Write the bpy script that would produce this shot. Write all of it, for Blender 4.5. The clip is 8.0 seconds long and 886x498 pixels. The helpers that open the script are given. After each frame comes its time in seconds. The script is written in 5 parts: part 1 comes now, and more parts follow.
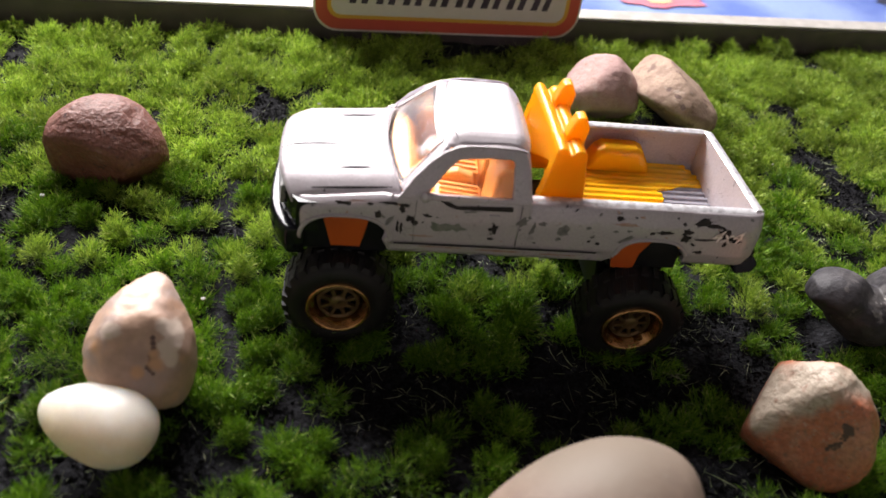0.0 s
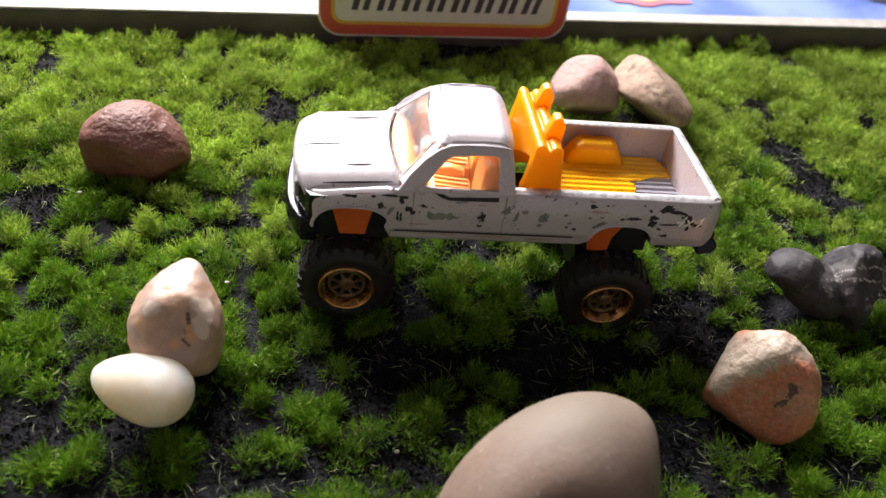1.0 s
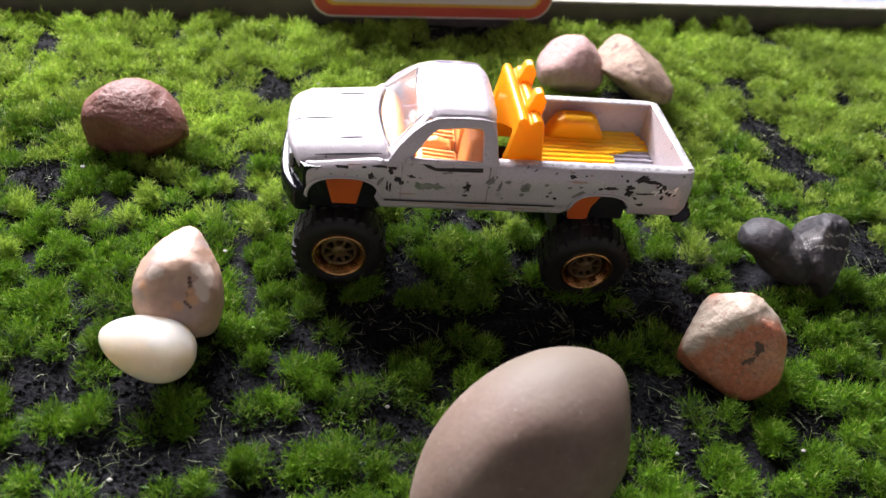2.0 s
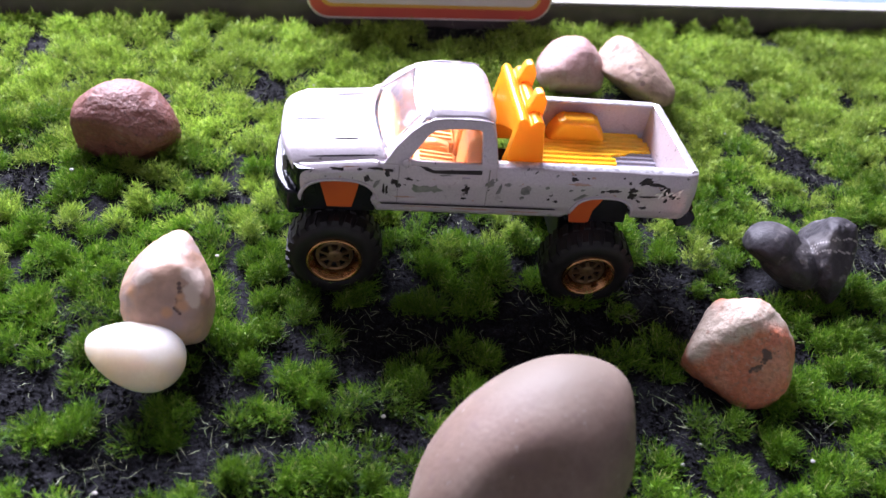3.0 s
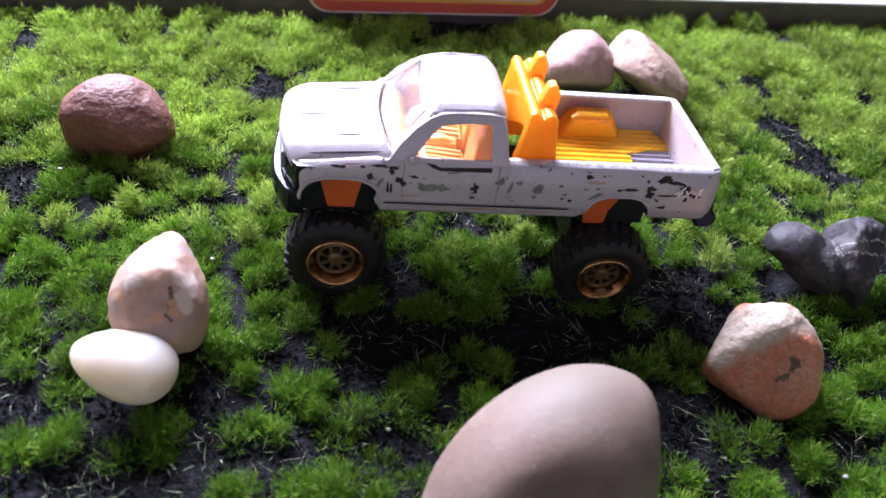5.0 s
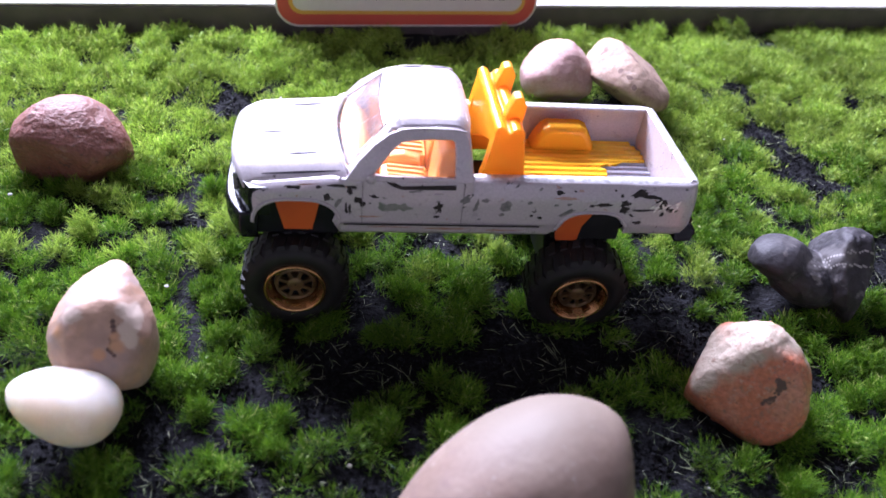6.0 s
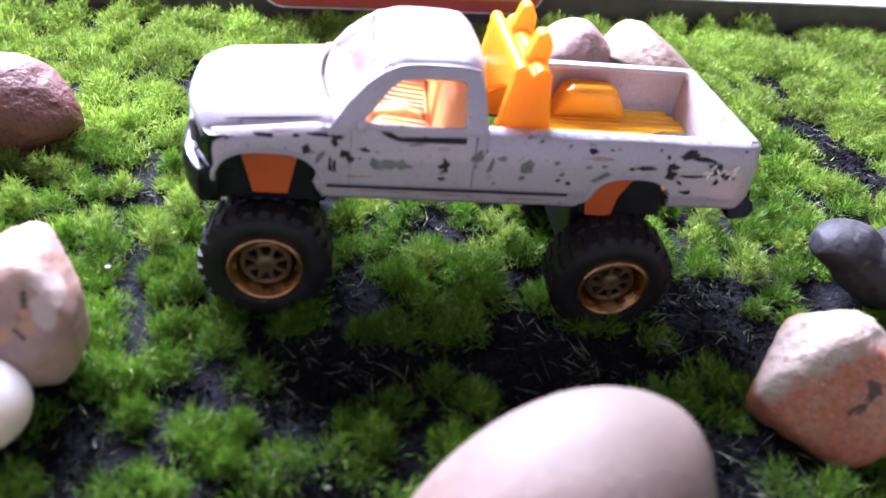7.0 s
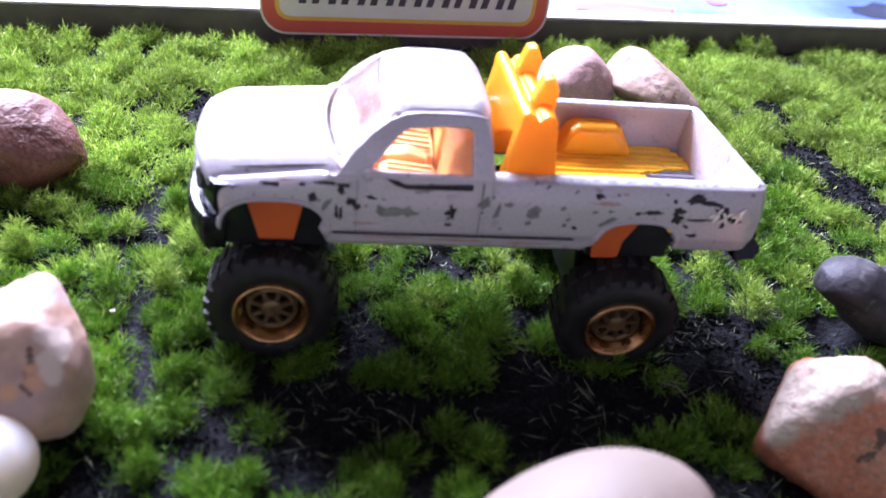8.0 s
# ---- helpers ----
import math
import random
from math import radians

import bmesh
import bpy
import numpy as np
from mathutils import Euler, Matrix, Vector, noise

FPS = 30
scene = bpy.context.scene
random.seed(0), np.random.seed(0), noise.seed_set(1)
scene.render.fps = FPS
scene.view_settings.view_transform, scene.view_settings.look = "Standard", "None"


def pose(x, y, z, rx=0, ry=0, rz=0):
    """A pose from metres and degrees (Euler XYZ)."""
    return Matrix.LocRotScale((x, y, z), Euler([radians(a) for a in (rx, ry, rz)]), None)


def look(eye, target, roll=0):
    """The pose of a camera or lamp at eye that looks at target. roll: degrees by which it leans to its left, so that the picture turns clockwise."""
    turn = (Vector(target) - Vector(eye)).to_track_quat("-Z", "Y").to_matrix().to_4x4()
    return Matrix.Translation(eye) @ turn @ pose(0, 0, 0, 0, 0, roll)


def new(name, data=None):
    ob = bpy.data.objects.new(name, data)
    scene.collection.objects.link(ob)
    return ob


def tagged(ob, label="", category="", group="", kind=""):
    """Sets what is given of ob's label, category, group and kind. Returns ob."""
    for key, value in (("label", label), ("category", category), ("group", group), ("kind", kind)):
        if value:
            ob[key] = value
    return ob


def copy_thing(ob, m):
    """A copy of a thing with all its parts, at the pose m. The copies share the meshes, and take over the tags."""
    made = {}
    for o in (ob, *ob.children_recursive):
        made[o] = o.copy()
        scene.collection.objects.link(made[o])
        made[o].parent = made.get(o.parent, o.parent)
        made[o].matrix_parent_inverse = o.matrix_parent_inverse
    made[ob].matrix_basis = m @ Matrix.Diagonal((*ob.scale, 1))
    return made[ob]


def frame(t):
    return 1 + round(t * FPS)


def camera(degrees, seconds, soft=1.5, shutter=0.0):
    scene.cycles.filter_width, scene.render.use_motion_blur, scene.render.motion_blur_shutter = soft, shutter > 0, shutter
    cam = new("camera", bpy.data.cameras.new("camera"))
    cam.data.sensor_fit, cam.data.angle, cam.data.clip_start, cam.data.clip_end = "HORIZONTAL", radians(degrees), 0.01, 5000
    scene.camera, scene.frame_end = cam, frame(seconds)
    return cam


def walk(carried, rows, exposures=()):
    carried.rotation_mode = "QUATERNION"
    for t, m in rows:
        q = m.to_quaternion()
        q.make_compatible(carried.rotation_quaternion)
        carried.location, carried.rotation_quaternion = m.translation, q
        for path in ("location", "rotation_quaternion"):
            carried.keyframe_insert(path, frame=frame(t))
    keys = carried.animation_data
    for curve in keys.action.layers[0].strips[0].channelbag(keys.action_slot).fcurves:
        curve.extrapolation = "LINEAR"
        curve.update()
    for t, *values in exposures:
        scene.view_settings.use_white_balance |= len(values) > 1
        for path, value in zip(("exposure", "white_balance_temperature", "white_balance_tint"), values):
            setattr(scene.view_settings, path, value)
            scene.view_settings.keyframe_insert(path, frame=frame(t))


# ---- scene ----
import itertools

cam = camera(58.8, 8.0)
PATH = [
    (0, (-0.02222, -0.09871, 0.09157), (-0.00709, -0.00742, 0.01518), 8.95),
    (0.5, (-0.02250, -0.10363, 0.09492), (-0.00680, -0.01212, 0.01889), 8.64),
    (1, (-0.02273, -0.11114, 0.10099), (-0.00812, -0.02066, 0.02353), 8.11),
    (1.5, (-0.02197, -0.12002, 0.10353), (-0.00665, -0.03089, 0.02465), 8.46),
    (1.7, (-0.02231, -0.11949, 0.10376), (-0.00692, -0.03062, 0.02461), 8.38),
    (3, (-0.02177, -0.11578, 0.10094), (-0.00601, -0.02631, 0.02254), 8.41),
    (3.5, (-0.02165, -0.11380, 0.09961), (-0.00605, -0.02436, 0.02114), 8.29),
    (4, (-0.02183, -0.11138, 0.09831), (-0.00665, -0.02201, 0.01968), 8.13),
    (4.5, (-0.02146, -0.11117, 0.09753), (-0.00608, -0.02175, 0.01899), 8.16),
    (4.7, (-0.02199, -0.11073, 0.09711), (-0.00644, -0.02118, 0.01877), 8.22),
    (5.8, (-0.01980, -0.10918, 0.09397), (-0.00379, -0.01928, 0.01611), 8.09),
    (6, (-0.01600, -0.10489, 0.09352), (-0.00011, -0.01400, 0.01678), 7.03),
    (6.5, (-0.01384, -0.09597, 0.07689), (0.00205, -0.00353, 0.00205), 7.03),
    (7, (-0.01477, -0.09337, 0.07161), (0.00253, 0.00180, 0.00060), 7.85),
    (7.5, (-0.01529, -0.08846, 0.07128), (0.00191, 0.00702, 0.00066), 7.22),
    (8, (-0.01584, -0.09009, 0.07540), (0.00168, 0.00545, 0.00494), 7.73),
]
walk(cam, [(t, look(eye, target, roll)) for t, eye, target, roll in PATH],
     exposures=[(0.0, 0.10, 6600, 13), (0.5, 0.20, 6600, 13), (1.0, 0.28, 6600, 13), (1.7, 0.40, 6400, 14), (3.0, 0.76, 5600, 26), (4.7, 0.76, 5500, 26), (5.9, 0.80, 5350, 28), (6.5, 0.92, 5350, 28), (7.0, 1.22, 5250, 29), (7.5, 1.22, 5200, 30), (8.0, 1.04, 5200, 30)])

cam.data.dof.use_dof, cam.data.dof.focus_distance, cam.data.dof.aperture_fstop = True, 0.142, 27.0

# ---- light: one big window behind and to the left, daylight from outside ----
world = bpy.data.worlds.new("daylight")
scene.world = world
world.use_nodes = True
sky = world.node_tree.nodes.new("ShaderNodeTexSky")
sky.sky_type, sky.sun_disc = "NISHITA", False
sky.sun_elevation, sky.sun_rotation = radians(40), radians(-20)
world.node_tree.links.new(sky.outputs[0], world.node_tree.nodes["Background"].inputs[0])
world.node_tree.nodes["Background"].inputs[1].default_value = 0.1

WINDOW = (-0.48, 0.06, 0.25, 0.69)      # x from, x to, z from, z to, in the back wall
BACK = 0.48                            # the back wall's y
lamp = bpy.data.lights.new("window_daylight", "AREA")
lamp.shape, lamp.size, lamp.size_y = "RECTANGLE", WINDOW[1] - WINDOW[0], WINDOW[3] - WINDOW[2]
lamp.energy, lamp.color = 24.5, (1.0, 0.985, 0.97)
lamp_ob = new("window_daylight", lamp)
lamp_ob.matrix_world = look(((WINDOW[0] + WINDOW[1]) / 2, BACK + 0.02, (WINDOW[2] + WINDOW[3]) / 2), ((WINDOW[0] + WINDOW[1]) / 2, 0, (WINDOW[2] + WINDOW[3]) / 2))


# ---- materials ----
def material(name, base, rough=0.6, metal=0.0, second=None, scale=300.0, mix=(0.4, 0.65), bump=0.0, bump_scale=2000.0,
             coat=0.0, fine=0.0, fine_scale=3000.0, spec=0.5, sub=0.0, sub_radius=0.002, trans=0.0, detail=6.0):
    """A surface with a second tone in patches, a fine grain and a relief, all at real size."""
    m = bpy.data.materials.new(name)
    m.use_nodes = True
    n, l = m.node_tree.nodes, m.node_tree.links
    b = n["Principled BSDF"]
    b.inputs["Base Color"].default_value = (*base, 1)
    b.inputs["Roughness"].default_value = rough
    b.inputs["Metallic"].default_value = metal
    b.inputs["Coat Weight"].default_value = coat
    b.inputs["Coat Roughness"].default_value = 0.12
    b.inputs["Specular IOR Level"].default_value = spec
    b.inputs["Transmission Weight"].default_value = trans
    if sub:
        b.inputs["Subsurface Weight"].default_value = sub
        b.inputs["Subsurface Radius"].default_value = (1.0, 0.8, 0.62)
        b.inputs["Subsurface Scale"].default_value = sub_radius
    co = n.new("ShaderNodeTexCoord")
    colour = None
    if second:
        t = n.new("ShaderNodeTexNoise")
        t.inputs["Scale"].default_value, t.inputs["Detail"].default_value = scale, detail
        l.new(co.outputs["Object"], t.inputs["Vector"])
        r = n.new("ShaderNodeValToRGB")
        r.color_ramp.elements[0].position, r.color_ramp.elements[1].position = mix
        r.color_ramp.elements[0].color, r.color_ramp.elements[1].color = (*base, 1), (*second, 1)
        l.new(t.outputs["Fac"], r.inputs[0])
        colour = r.outputs[0]
    if fine:
        t2 = n.new("ShaderNodeTexNoise")
        t2.inputs["Scale"].default_value, t2.inputs["Detail"].default_value = fine_scale, 3
        l.new(co.outputs["Object"], t2.inputs["Vector"])
        h = n.new("ShaderNodeHueSaturation")
        mr = n.new("ShaderNodeMapRange")
        mr.inputs["From Min"].default_value, mr.inputs["From Max"].default_value = 0.3, 0.7
        mr.inputs["To Min"].default_value, mr.inputs["To Max"].default_value = 1 - fine, 1 + fine
        l.new(t2.outputs["Fac"], mr.inputs["Value"])
        l.new(mr.outputs[0], h.inputs["Value"])
        h.inputs["Color"].default_value = (*base, 1)
        if colour:
            l.new(colour, h.inputs["Color"])
        colour = h.outputs[0]
    if colour:
        l.new(colour, b.inputs["Base Color"])
    if bump:
        t3 = n.new("ShaderNodeTexNoise")
        t3.inputs["Scale"].default_value, t3.inputs["Detail"].default_value = bump_scale, 5
        l.new(co.outputs["Object"], t3.inputs["Vector"])
        bp = n.new("ShaderNodeBump")
        bp.inputs["Strength"].default_value, bp.inputs["Distance"].default_value = 0.7, bump
        l.new(t3.outputs["Fac"], bp.inputs["Height"])
        l.new(bp.outputs[0], b.inputs["Normal"])
    return m


def patches(m, layers):
    """Lays blotches over a material's colour: (colour, size in 1/m, from, to, seed)."""
    n, l = m.node_tree.nodes, m.node_tree.links
    b = n["Principled BSDF"]
    co = n.new("ShaderNodeTexCoord")
    for colour, scale, lo, hi, seed in layers:
        old = b.inputs["Base Color"].links[0].from_socket
        mp = n.new("ShaderNodeMapping")
        mp.inputs["Location"].default_value = (seed * 0.37, seed * 0.11, seed * 0.23)
        t = n.new("ShaderNodeTexNoise")
        t.inputs["Scale"].default_value, t.inputs["Detail"].default_value, t.inputs["Roughness"].default_value = scale, 5, 0.6
        l.new(co.outputs["Object"], mp.inputs["Vector"])
        l.new(mp.outputs[0], t.inputs["Vector"])
        r = n.new("ShaderNodeMapRange")
        r.inputs["From Min"].default_value, r.inputs["From Max"].default_value = lo, hi
        l.new(t.outputs["Fac"], r.inputs["Value"])
        mx = n.new("ShaderNodeMix")
        mx.data_type = "RGBA"
        l.new(r.outputs[0], mx.inputs[0])
        l.new(old, mx.inputs[6])
        mx.inputs[7].default_value = (*colour, 1)
        l.new(mx.outputs[2], b.inputs["Base Color"])
    return m


def spots(m, ob, layers, blur=0.13):
    """Frayed patches of mineral, crack shade or lit tone at given places of a stone: (colour, place in the world,
    radius, fray).
    """
    n, l = m.node_tree.nodes, m.node_tree.links
    b = n["Principled BSDF"]
    co = n.new("ShaderNodeTexCoord")
    t = n.new("ShaderNodeTexNoise")
    t.inputs["Scale"].default_value, t.inputs["Detail"].default_value, t.inputs["Roughness"].default_value = 420, 6, 0.65
    l.new(co.outputs["Object"], t.inputs["Vector"])
    for colour, place, radius, fray in layers:
        old = b.inputs["Base Color"].links[0].from_socket
        d = n.new("ShaderNodeVectorMath")
        d.operation = "DISTANCE"
        l.new(co.outputs["Object"], d.inputs[0])
        d.inputs[1].default_value = ob.matrix_world.inverted() @ Vector(place)
        a = n.new("ShaderNodeMath")
        a.operation = "MULTIPLY_ADD"
        l.new(t.outputs["Fac"], a.inputs[0])
        a.inputs[1].default_value = -fray * radius * 9
        l.new(d.outputs["Value"], a.inputs[2])
        r = n.new("ShaderNodeMapRange")
        edge = radius * (1 - fray * 4.5)
        r.inputs["From Min"].default_value, r.inputs["From Max"].default_value = edge + radius * blur, edge - radius * blur
        l.new(a.outputs[0], r.inputs["Value"])
        mx = n.new("ShaderNodeMix")
        mx.data_type = "RGBA"
        l.new(r.outputs[0], mx.inputs[0])
        l.new(old, mx.inputs[6])
        mx.inputs[7].default_value = (*colour, 1)
        l.new(mx.outputs[2], b.inputs["Base Color"])


def moss_material(name, low, high, dry):
    """Leafy shoots that let some light through, each of its own green."""
    m = bpy.data.materials.new(name)
    m.use_nodes = True
    n, l = m.node_tree.nodes, m.node_tree.links
    b = n["Principled BSDF"]
    b.inputs["Roughness"].default_value = 0.55
    b.inputs["Specular IOR Level"].default_value = 0.3
    geo = n.new("ShaderNodeNewGeometry")
    r = n.new("ShaderNodeValToRGB")
    e = r.color_ramp.elements
    e[0].position, e[0].color = 0.0, (*low, 1)
    e[1].position, e[1].color = 0.93, (*high, 1)
    d = e.new(1.0)
    d.color = (*dry, 1)
    l.new(geo.outputs["Random Per Island"], r.inputs[0])
    co = n.new("ShaderNodeTexCoord")
    t = n.new("ShaderNodeTexNoise")
    t.inputs["Scale"].default_value = 45
    l.new(co.outputs["Object"], t.inputs["Vector"])
    h = n.new("ShaderNodeHueSaturation")
    mr = n.new("ShaderNodeMapRange")
    mr.inputs["From Min"].default_value, mr.inputs["From Max"].default_value = 0.3, 0.7
    mr.inputs["To Min"].default_value, mr.inputs["To Max"].default_value = 0.66, 1.3
    l.new(t.outputs["Fac"], mr.inputs["Value"])
    l.new(mr.outputs[0], h.inputs["Value"])
    l.new(r.outputs[0], h.inputs["Color"])
    l.new(h.outputs[0], b.inputs["Base Color"])
    tr = n.new("ShaderNodeBsdfTranslucent")
    l.new(h.outputs[0], tr.inputs["Color"])
    mx = n.new("ShaderNodeMixShader")
    mx.inputs[0].default_value = 0.27
    l.new(b.outputs[0], mx.inputs[1])
    l.new(tr.outputs[0], mx.inputs[2])
    l.new(mx.outputs[0], n["Material Output"].inputs["Surface"])
    return m


def paint_material():
    """Worn silver-lilac die-cast paint: chips down to dark metal along the flanks, rubbed bright on the edges."""
    m = material("worn_silver_paint", (0.44, 0.395, 0.42), 0.4, 0.1, (0.48, 0.435, 0.46), 120, (0.35, 0.7), 0.0001, 620, coat=0.25, fine=0.08)
    n, l = m.node_tree.nodes, m.node_tree.links
    b = n["Principled BSDF"]
    old = b.inputs["Base Color"].links[0].from_socket
    co = n.new("ShaderNodeTexCoord")
    t = n.new("ShaderNodeTexNoise")
    t.inputs["Scale"].default_value, t.inputs["Detail"].default_value, t.inputs["Roughness"].default_value = 420, 4, 0.62
    l.new(co.outputs["Object"], t.inputs["Vector"])
    r = n.new("ShaderNodeValToRGB")
    r.color_ramp.elements[0].position, r.color_ramp.elements[1].position = 0.70, 0.72
    l.new(t.outputs["Fac"], r.inputs[0])
    mx = n.new("ShaderNodeMix")
    mx.data_type = "RGBA"
    l.new(r.outputs[0], mx.inputs[0])
    l.new(old, mx.inputs[6])
    mx.inputs[7].default_value = (0.10, 0.085, 0.085, 1)
    scuff = n.new("ShaderNodeTexNoise")
    scuff.inputs["Scale"].default_value, scuff.inputs["Detail"].default_value, scuff.inputs["Roughness"].default_value, scuff.inputs["Distortion"].default_value = 500, 8, 0.7, 1.5
    l.new(co.outputs["Object"], scuff.inputs["Vector"])
    span = n.new("ShaderNodeMapRange")
    span.inputs["From Min"].default_value, span.inputs["From Max"].default_value = 0.35, 0.65
    span.inputs["To Min"].default_value, span.inputs["To Max"].default_value = 0.22, 0.6
    l.new(scuff.outputs["Fac"], span.inputs["Value"])
    l.new(span.outputs[0], b.inputs["Roughness"])
    l.new(mx.outputs[2], b.inputs["Base Color"])
    return m


PAINT = paint_material()
RUBBED = material("rubbed_edge_metal", (0.75, 0.74, 0.76), 0.3, 0.4, (0.5, 0.48, 0.5), 900, (0.45, 0.6))
CHIP = material("dark_chipped_metal", (0.022, 0.019, 0.021), 0.6, 0.1, (0.045, 0.036, 0.036), 1500, spec=0.2)
CHIP_GREY = material("grey_worn_primer", (0.13, 0.13, 0.125), 0.5, 0.1, (0.22, 0.205, 0.205), 1500)
CHIP_GREEN = material("grey_green_worn_print", (0.145, 0.165, 0.13), 0.5, 0, (0.24, 0.235, 0.215), 900, (0.4, 0.7))
CHIP_RED = material("faded_red_print_and_sheen", (0.36, 0.20, 0.15), 0.5, 0, (0.40, 0.30, 0.27), 900)
BLACK = material("black_chassis_plastic", (0.007, 0.007, 0.010), 0.42, 0, (0.011, 0.011, 0.015), 400, fine=0.1, spec=0.2)
GLOSS_BLACK = material("glossy_black_bumper_plastic", (0.006, 0.006, 0.009), 0.14, 0, (0.009, 0.009, 0.012), 400, spec=0.2)
RUBBER = material("black_tyre_rubber", (0.010, 0.0092, 0.010), 0.5, 0, (0.016, 0.0145, 0.015), 500, bump=0.00003, bump_scale=4000, spec=0.25)
GOLD = material("copper_gold_rim_paint", (0.46, 0.26, 0.105), 0.26, 0.9, (0.32, 0.165, 0.065), 700, (0.45, 0.7), fine=0.12)
ORANGE = material("orange_yellow_plastic", (0.98, 0.52, 0.008), 0.25, 0, (0.95, 0.48, 0.008), 150, sub=0.45, sub_radius=0.0015, coat=0.1, bump=0.00001)
def lets_light_through(m, share):
    """Thin plastic: a share of the light comes out on the far side."""
    n, l = m.node_tree.nodes, m.node_tree.links
    b = n["Principled BSDF"]
    tr, mx = n.new("ShaderNodeBsdfTranslucent"), n.new("ShaderNodeMixShader")
    l.new(b.inputs["Base Color"].links[0].from_socket, tr.inputs["Color"])
    mx.inputs[0].default_value = share
    l.new(b.outputs[0], mx.inputs[1])
    l.new(tr.outputs[0], mx.inputs[2])
    l.new(mx.outputs[0], n["Material Output"].inputs["Surface"])


lets_light_through(ORANGE, 0.5)
LINER = material("yellow_orange_bed_plastic", (0.98, 0.55, 0.010), 0.22, 0, (0.96, 0.51, 0.010), 150, sub=0.3, sub_radius=0.0008, coat=0.3, bump=0.00001)
SEAT = material("orange_interior_plastic", (0.92, 0.46, 0.12), 0.4, 0, (0.86, 0.40, 0.10), 200, sub=0.3, sub_radius=0.001)
COVER = material("deep_orange_plastic", (0.50, 0.085, 0.008), 0.45, 0, (0.45, 0.07, 0.008), 200)
SLOT = material("black_hood_slot", (0.02, 0.018, 0.02), 0.9, 0, (0.03, 0.028, 0.03), 900, spec=0.05)
BED_METAL = material("bare_grey_bed_metal", (0.30, 0.285, 0.33), 0.5, 0.1, (0.25, 0.24, 0.28), 600, fine=0.08)
SCREEN = material("scuffed_plastic_windscreen", (0.93, 0.90, 0.92), 0.04, 0, (0.86, 0.84, 0.86), 500, (0.55, 0.66), 0.00010, 600, coat=0.3, trans=0.97)
GLASS = material("clear_plastic_glazing", (0.93, 0.90, 0.93), 0.03, trans=1.0)
SOIL = material("black_damp_soil", (0.008, 0.0078, 0.0092), 0.9, 0, (0.021, 0.021, 0.025), 800, (0.5, 0.72), 0.0012, 1300, fine=0.6, spec=0.12)
patches(SOIL, [((0.075, 0.08, 0.095), 2600, 0.66, 0.72, 3)])
# yellower far, greener near; window falloff is coloured in too: far paler, near darker
MOSS_FAR_LIT = moss_material("far_lit_yellowish_moss", (0.084, 0.175, 0.020), (0.45, 0.60, 0.075), (0.60, 0.59, 0.22))
MOSS = moss_material("near_dimmed_green_moss", (0.030, 0.103, 0.006), (0.195, 0.355, 0.014), (0.52, 0.53, 0.19))
STRAW = material("dry_grey_moss_fibre", (0.34, 0.36, 0.22), 0.7, 0, (0.14, 0.20, 0.07), 300)
WOOD = material("dark_stained_wood", (0.060, 0.047, 0.046), 0.6, 0, (0.085, 0.066, 0.064), 160, bump=0.0001, bump_scale=500)
PALE_WOOD = material("pale_raw_wood_edge", (0.42, 0.395, 0.365), 0.6, 0, (0.34, 0.315, 0.29), 250, fine=0.1)


# ---- mesh helpers ----
def part(name, bm, mat, parent=None, label="", smooth=False):
    me = bpy.data.meshes.new(name)
    bmesh.ops.recalc_face_normals(bm, faces=bm.faces)
    bm.to_mesh(me)
    bm.free()
    me.materials.append(mat)
    if smooth:
        me.polygons.foreach_set("use_smooth", [True] * len(me.polygons))
    ob = new(name, me)
    if parent:
        ob.parent = parent
    if label:
        ob["label"] = label
    return ob


def thick(ob, t, offset=-1.0):
    s = ob.modifiers.new("thickness", "SOLIDIFY")
    s.thickness, s.offset, s.use_even_offset = t, offset, True
    return ob


def thick_under(ob, t):
    """Thickness on the lower side, whichever way the faces look."""
    up = sum(p.normal.z * p.area for p in ob.data.polygons) > 0
    return thick(ob, t, -1.0 if up else 1.0)


def soft_edges(ob, w, segments=2, angle=35):
    b = ob.modifiers.new("soft_edges", "BEVEL")
    b.width, b.segments, b.limit_method, b.angle_limit = w, segments, "ANGLE", radians(angle)
    return ob


def box(x0, x1, y0, y1, z0, z1, bm=None):
    bm = bm or bmesh.new()
    v = [bm.verts.new((x, y, z)) for x in (x0, x1) for y in (y0, y1) for z in (z0, z1)]
    for f in ((0, 1, 3, 2), (4, 6, 7, 5), (0, 4, 5, 1), (2, 3, 7, 6), (0, 2, 6, 4), (1, 5, 7, 3)):
        bm.faces.new([v[i] for i in f])
    return bm


def prism(outline, y0, y1, bm=None, inset=0.0):
    """An outline in x and z, drawn out along y; the far face may be drawn in."""
    bm = bm or bmesh.new()
    cx = sum(p[0] for p in outline) / len(outline)
    cz = sum(p[1] for p in outline) / len(outline)
    a = [bm.verts.new((x, y0, z)) for x, z in outline]
    b = [bm.verts.new((cx + (x - cx) * (1 - inset), y1, cz + (z - cz) * (1 - inset))) for x, z in outline]
    bm.faces.new(a)
    bm.faces.new(b[::-1])
    for i in range(len(a)):
        j = (i + 1) % len(a)
        bm.faces.new((a[i], b[i], b[j], a[j]))
    return bm


def sheet(rows, bm=None, closed=False):
    """A surface through rows of points."""
    bm = bm or bmesh.new()
    g = [[bm.verts.new(p) for p in row] for row in rows]
    for a, b in zip(g, g[1:]):
        n = len(a)
        for i in range(n if closed else n - 1):
            j = (i + 1) % n
            bm.faces.new((a[i], a[j], b[j], b[i]))
    return bm


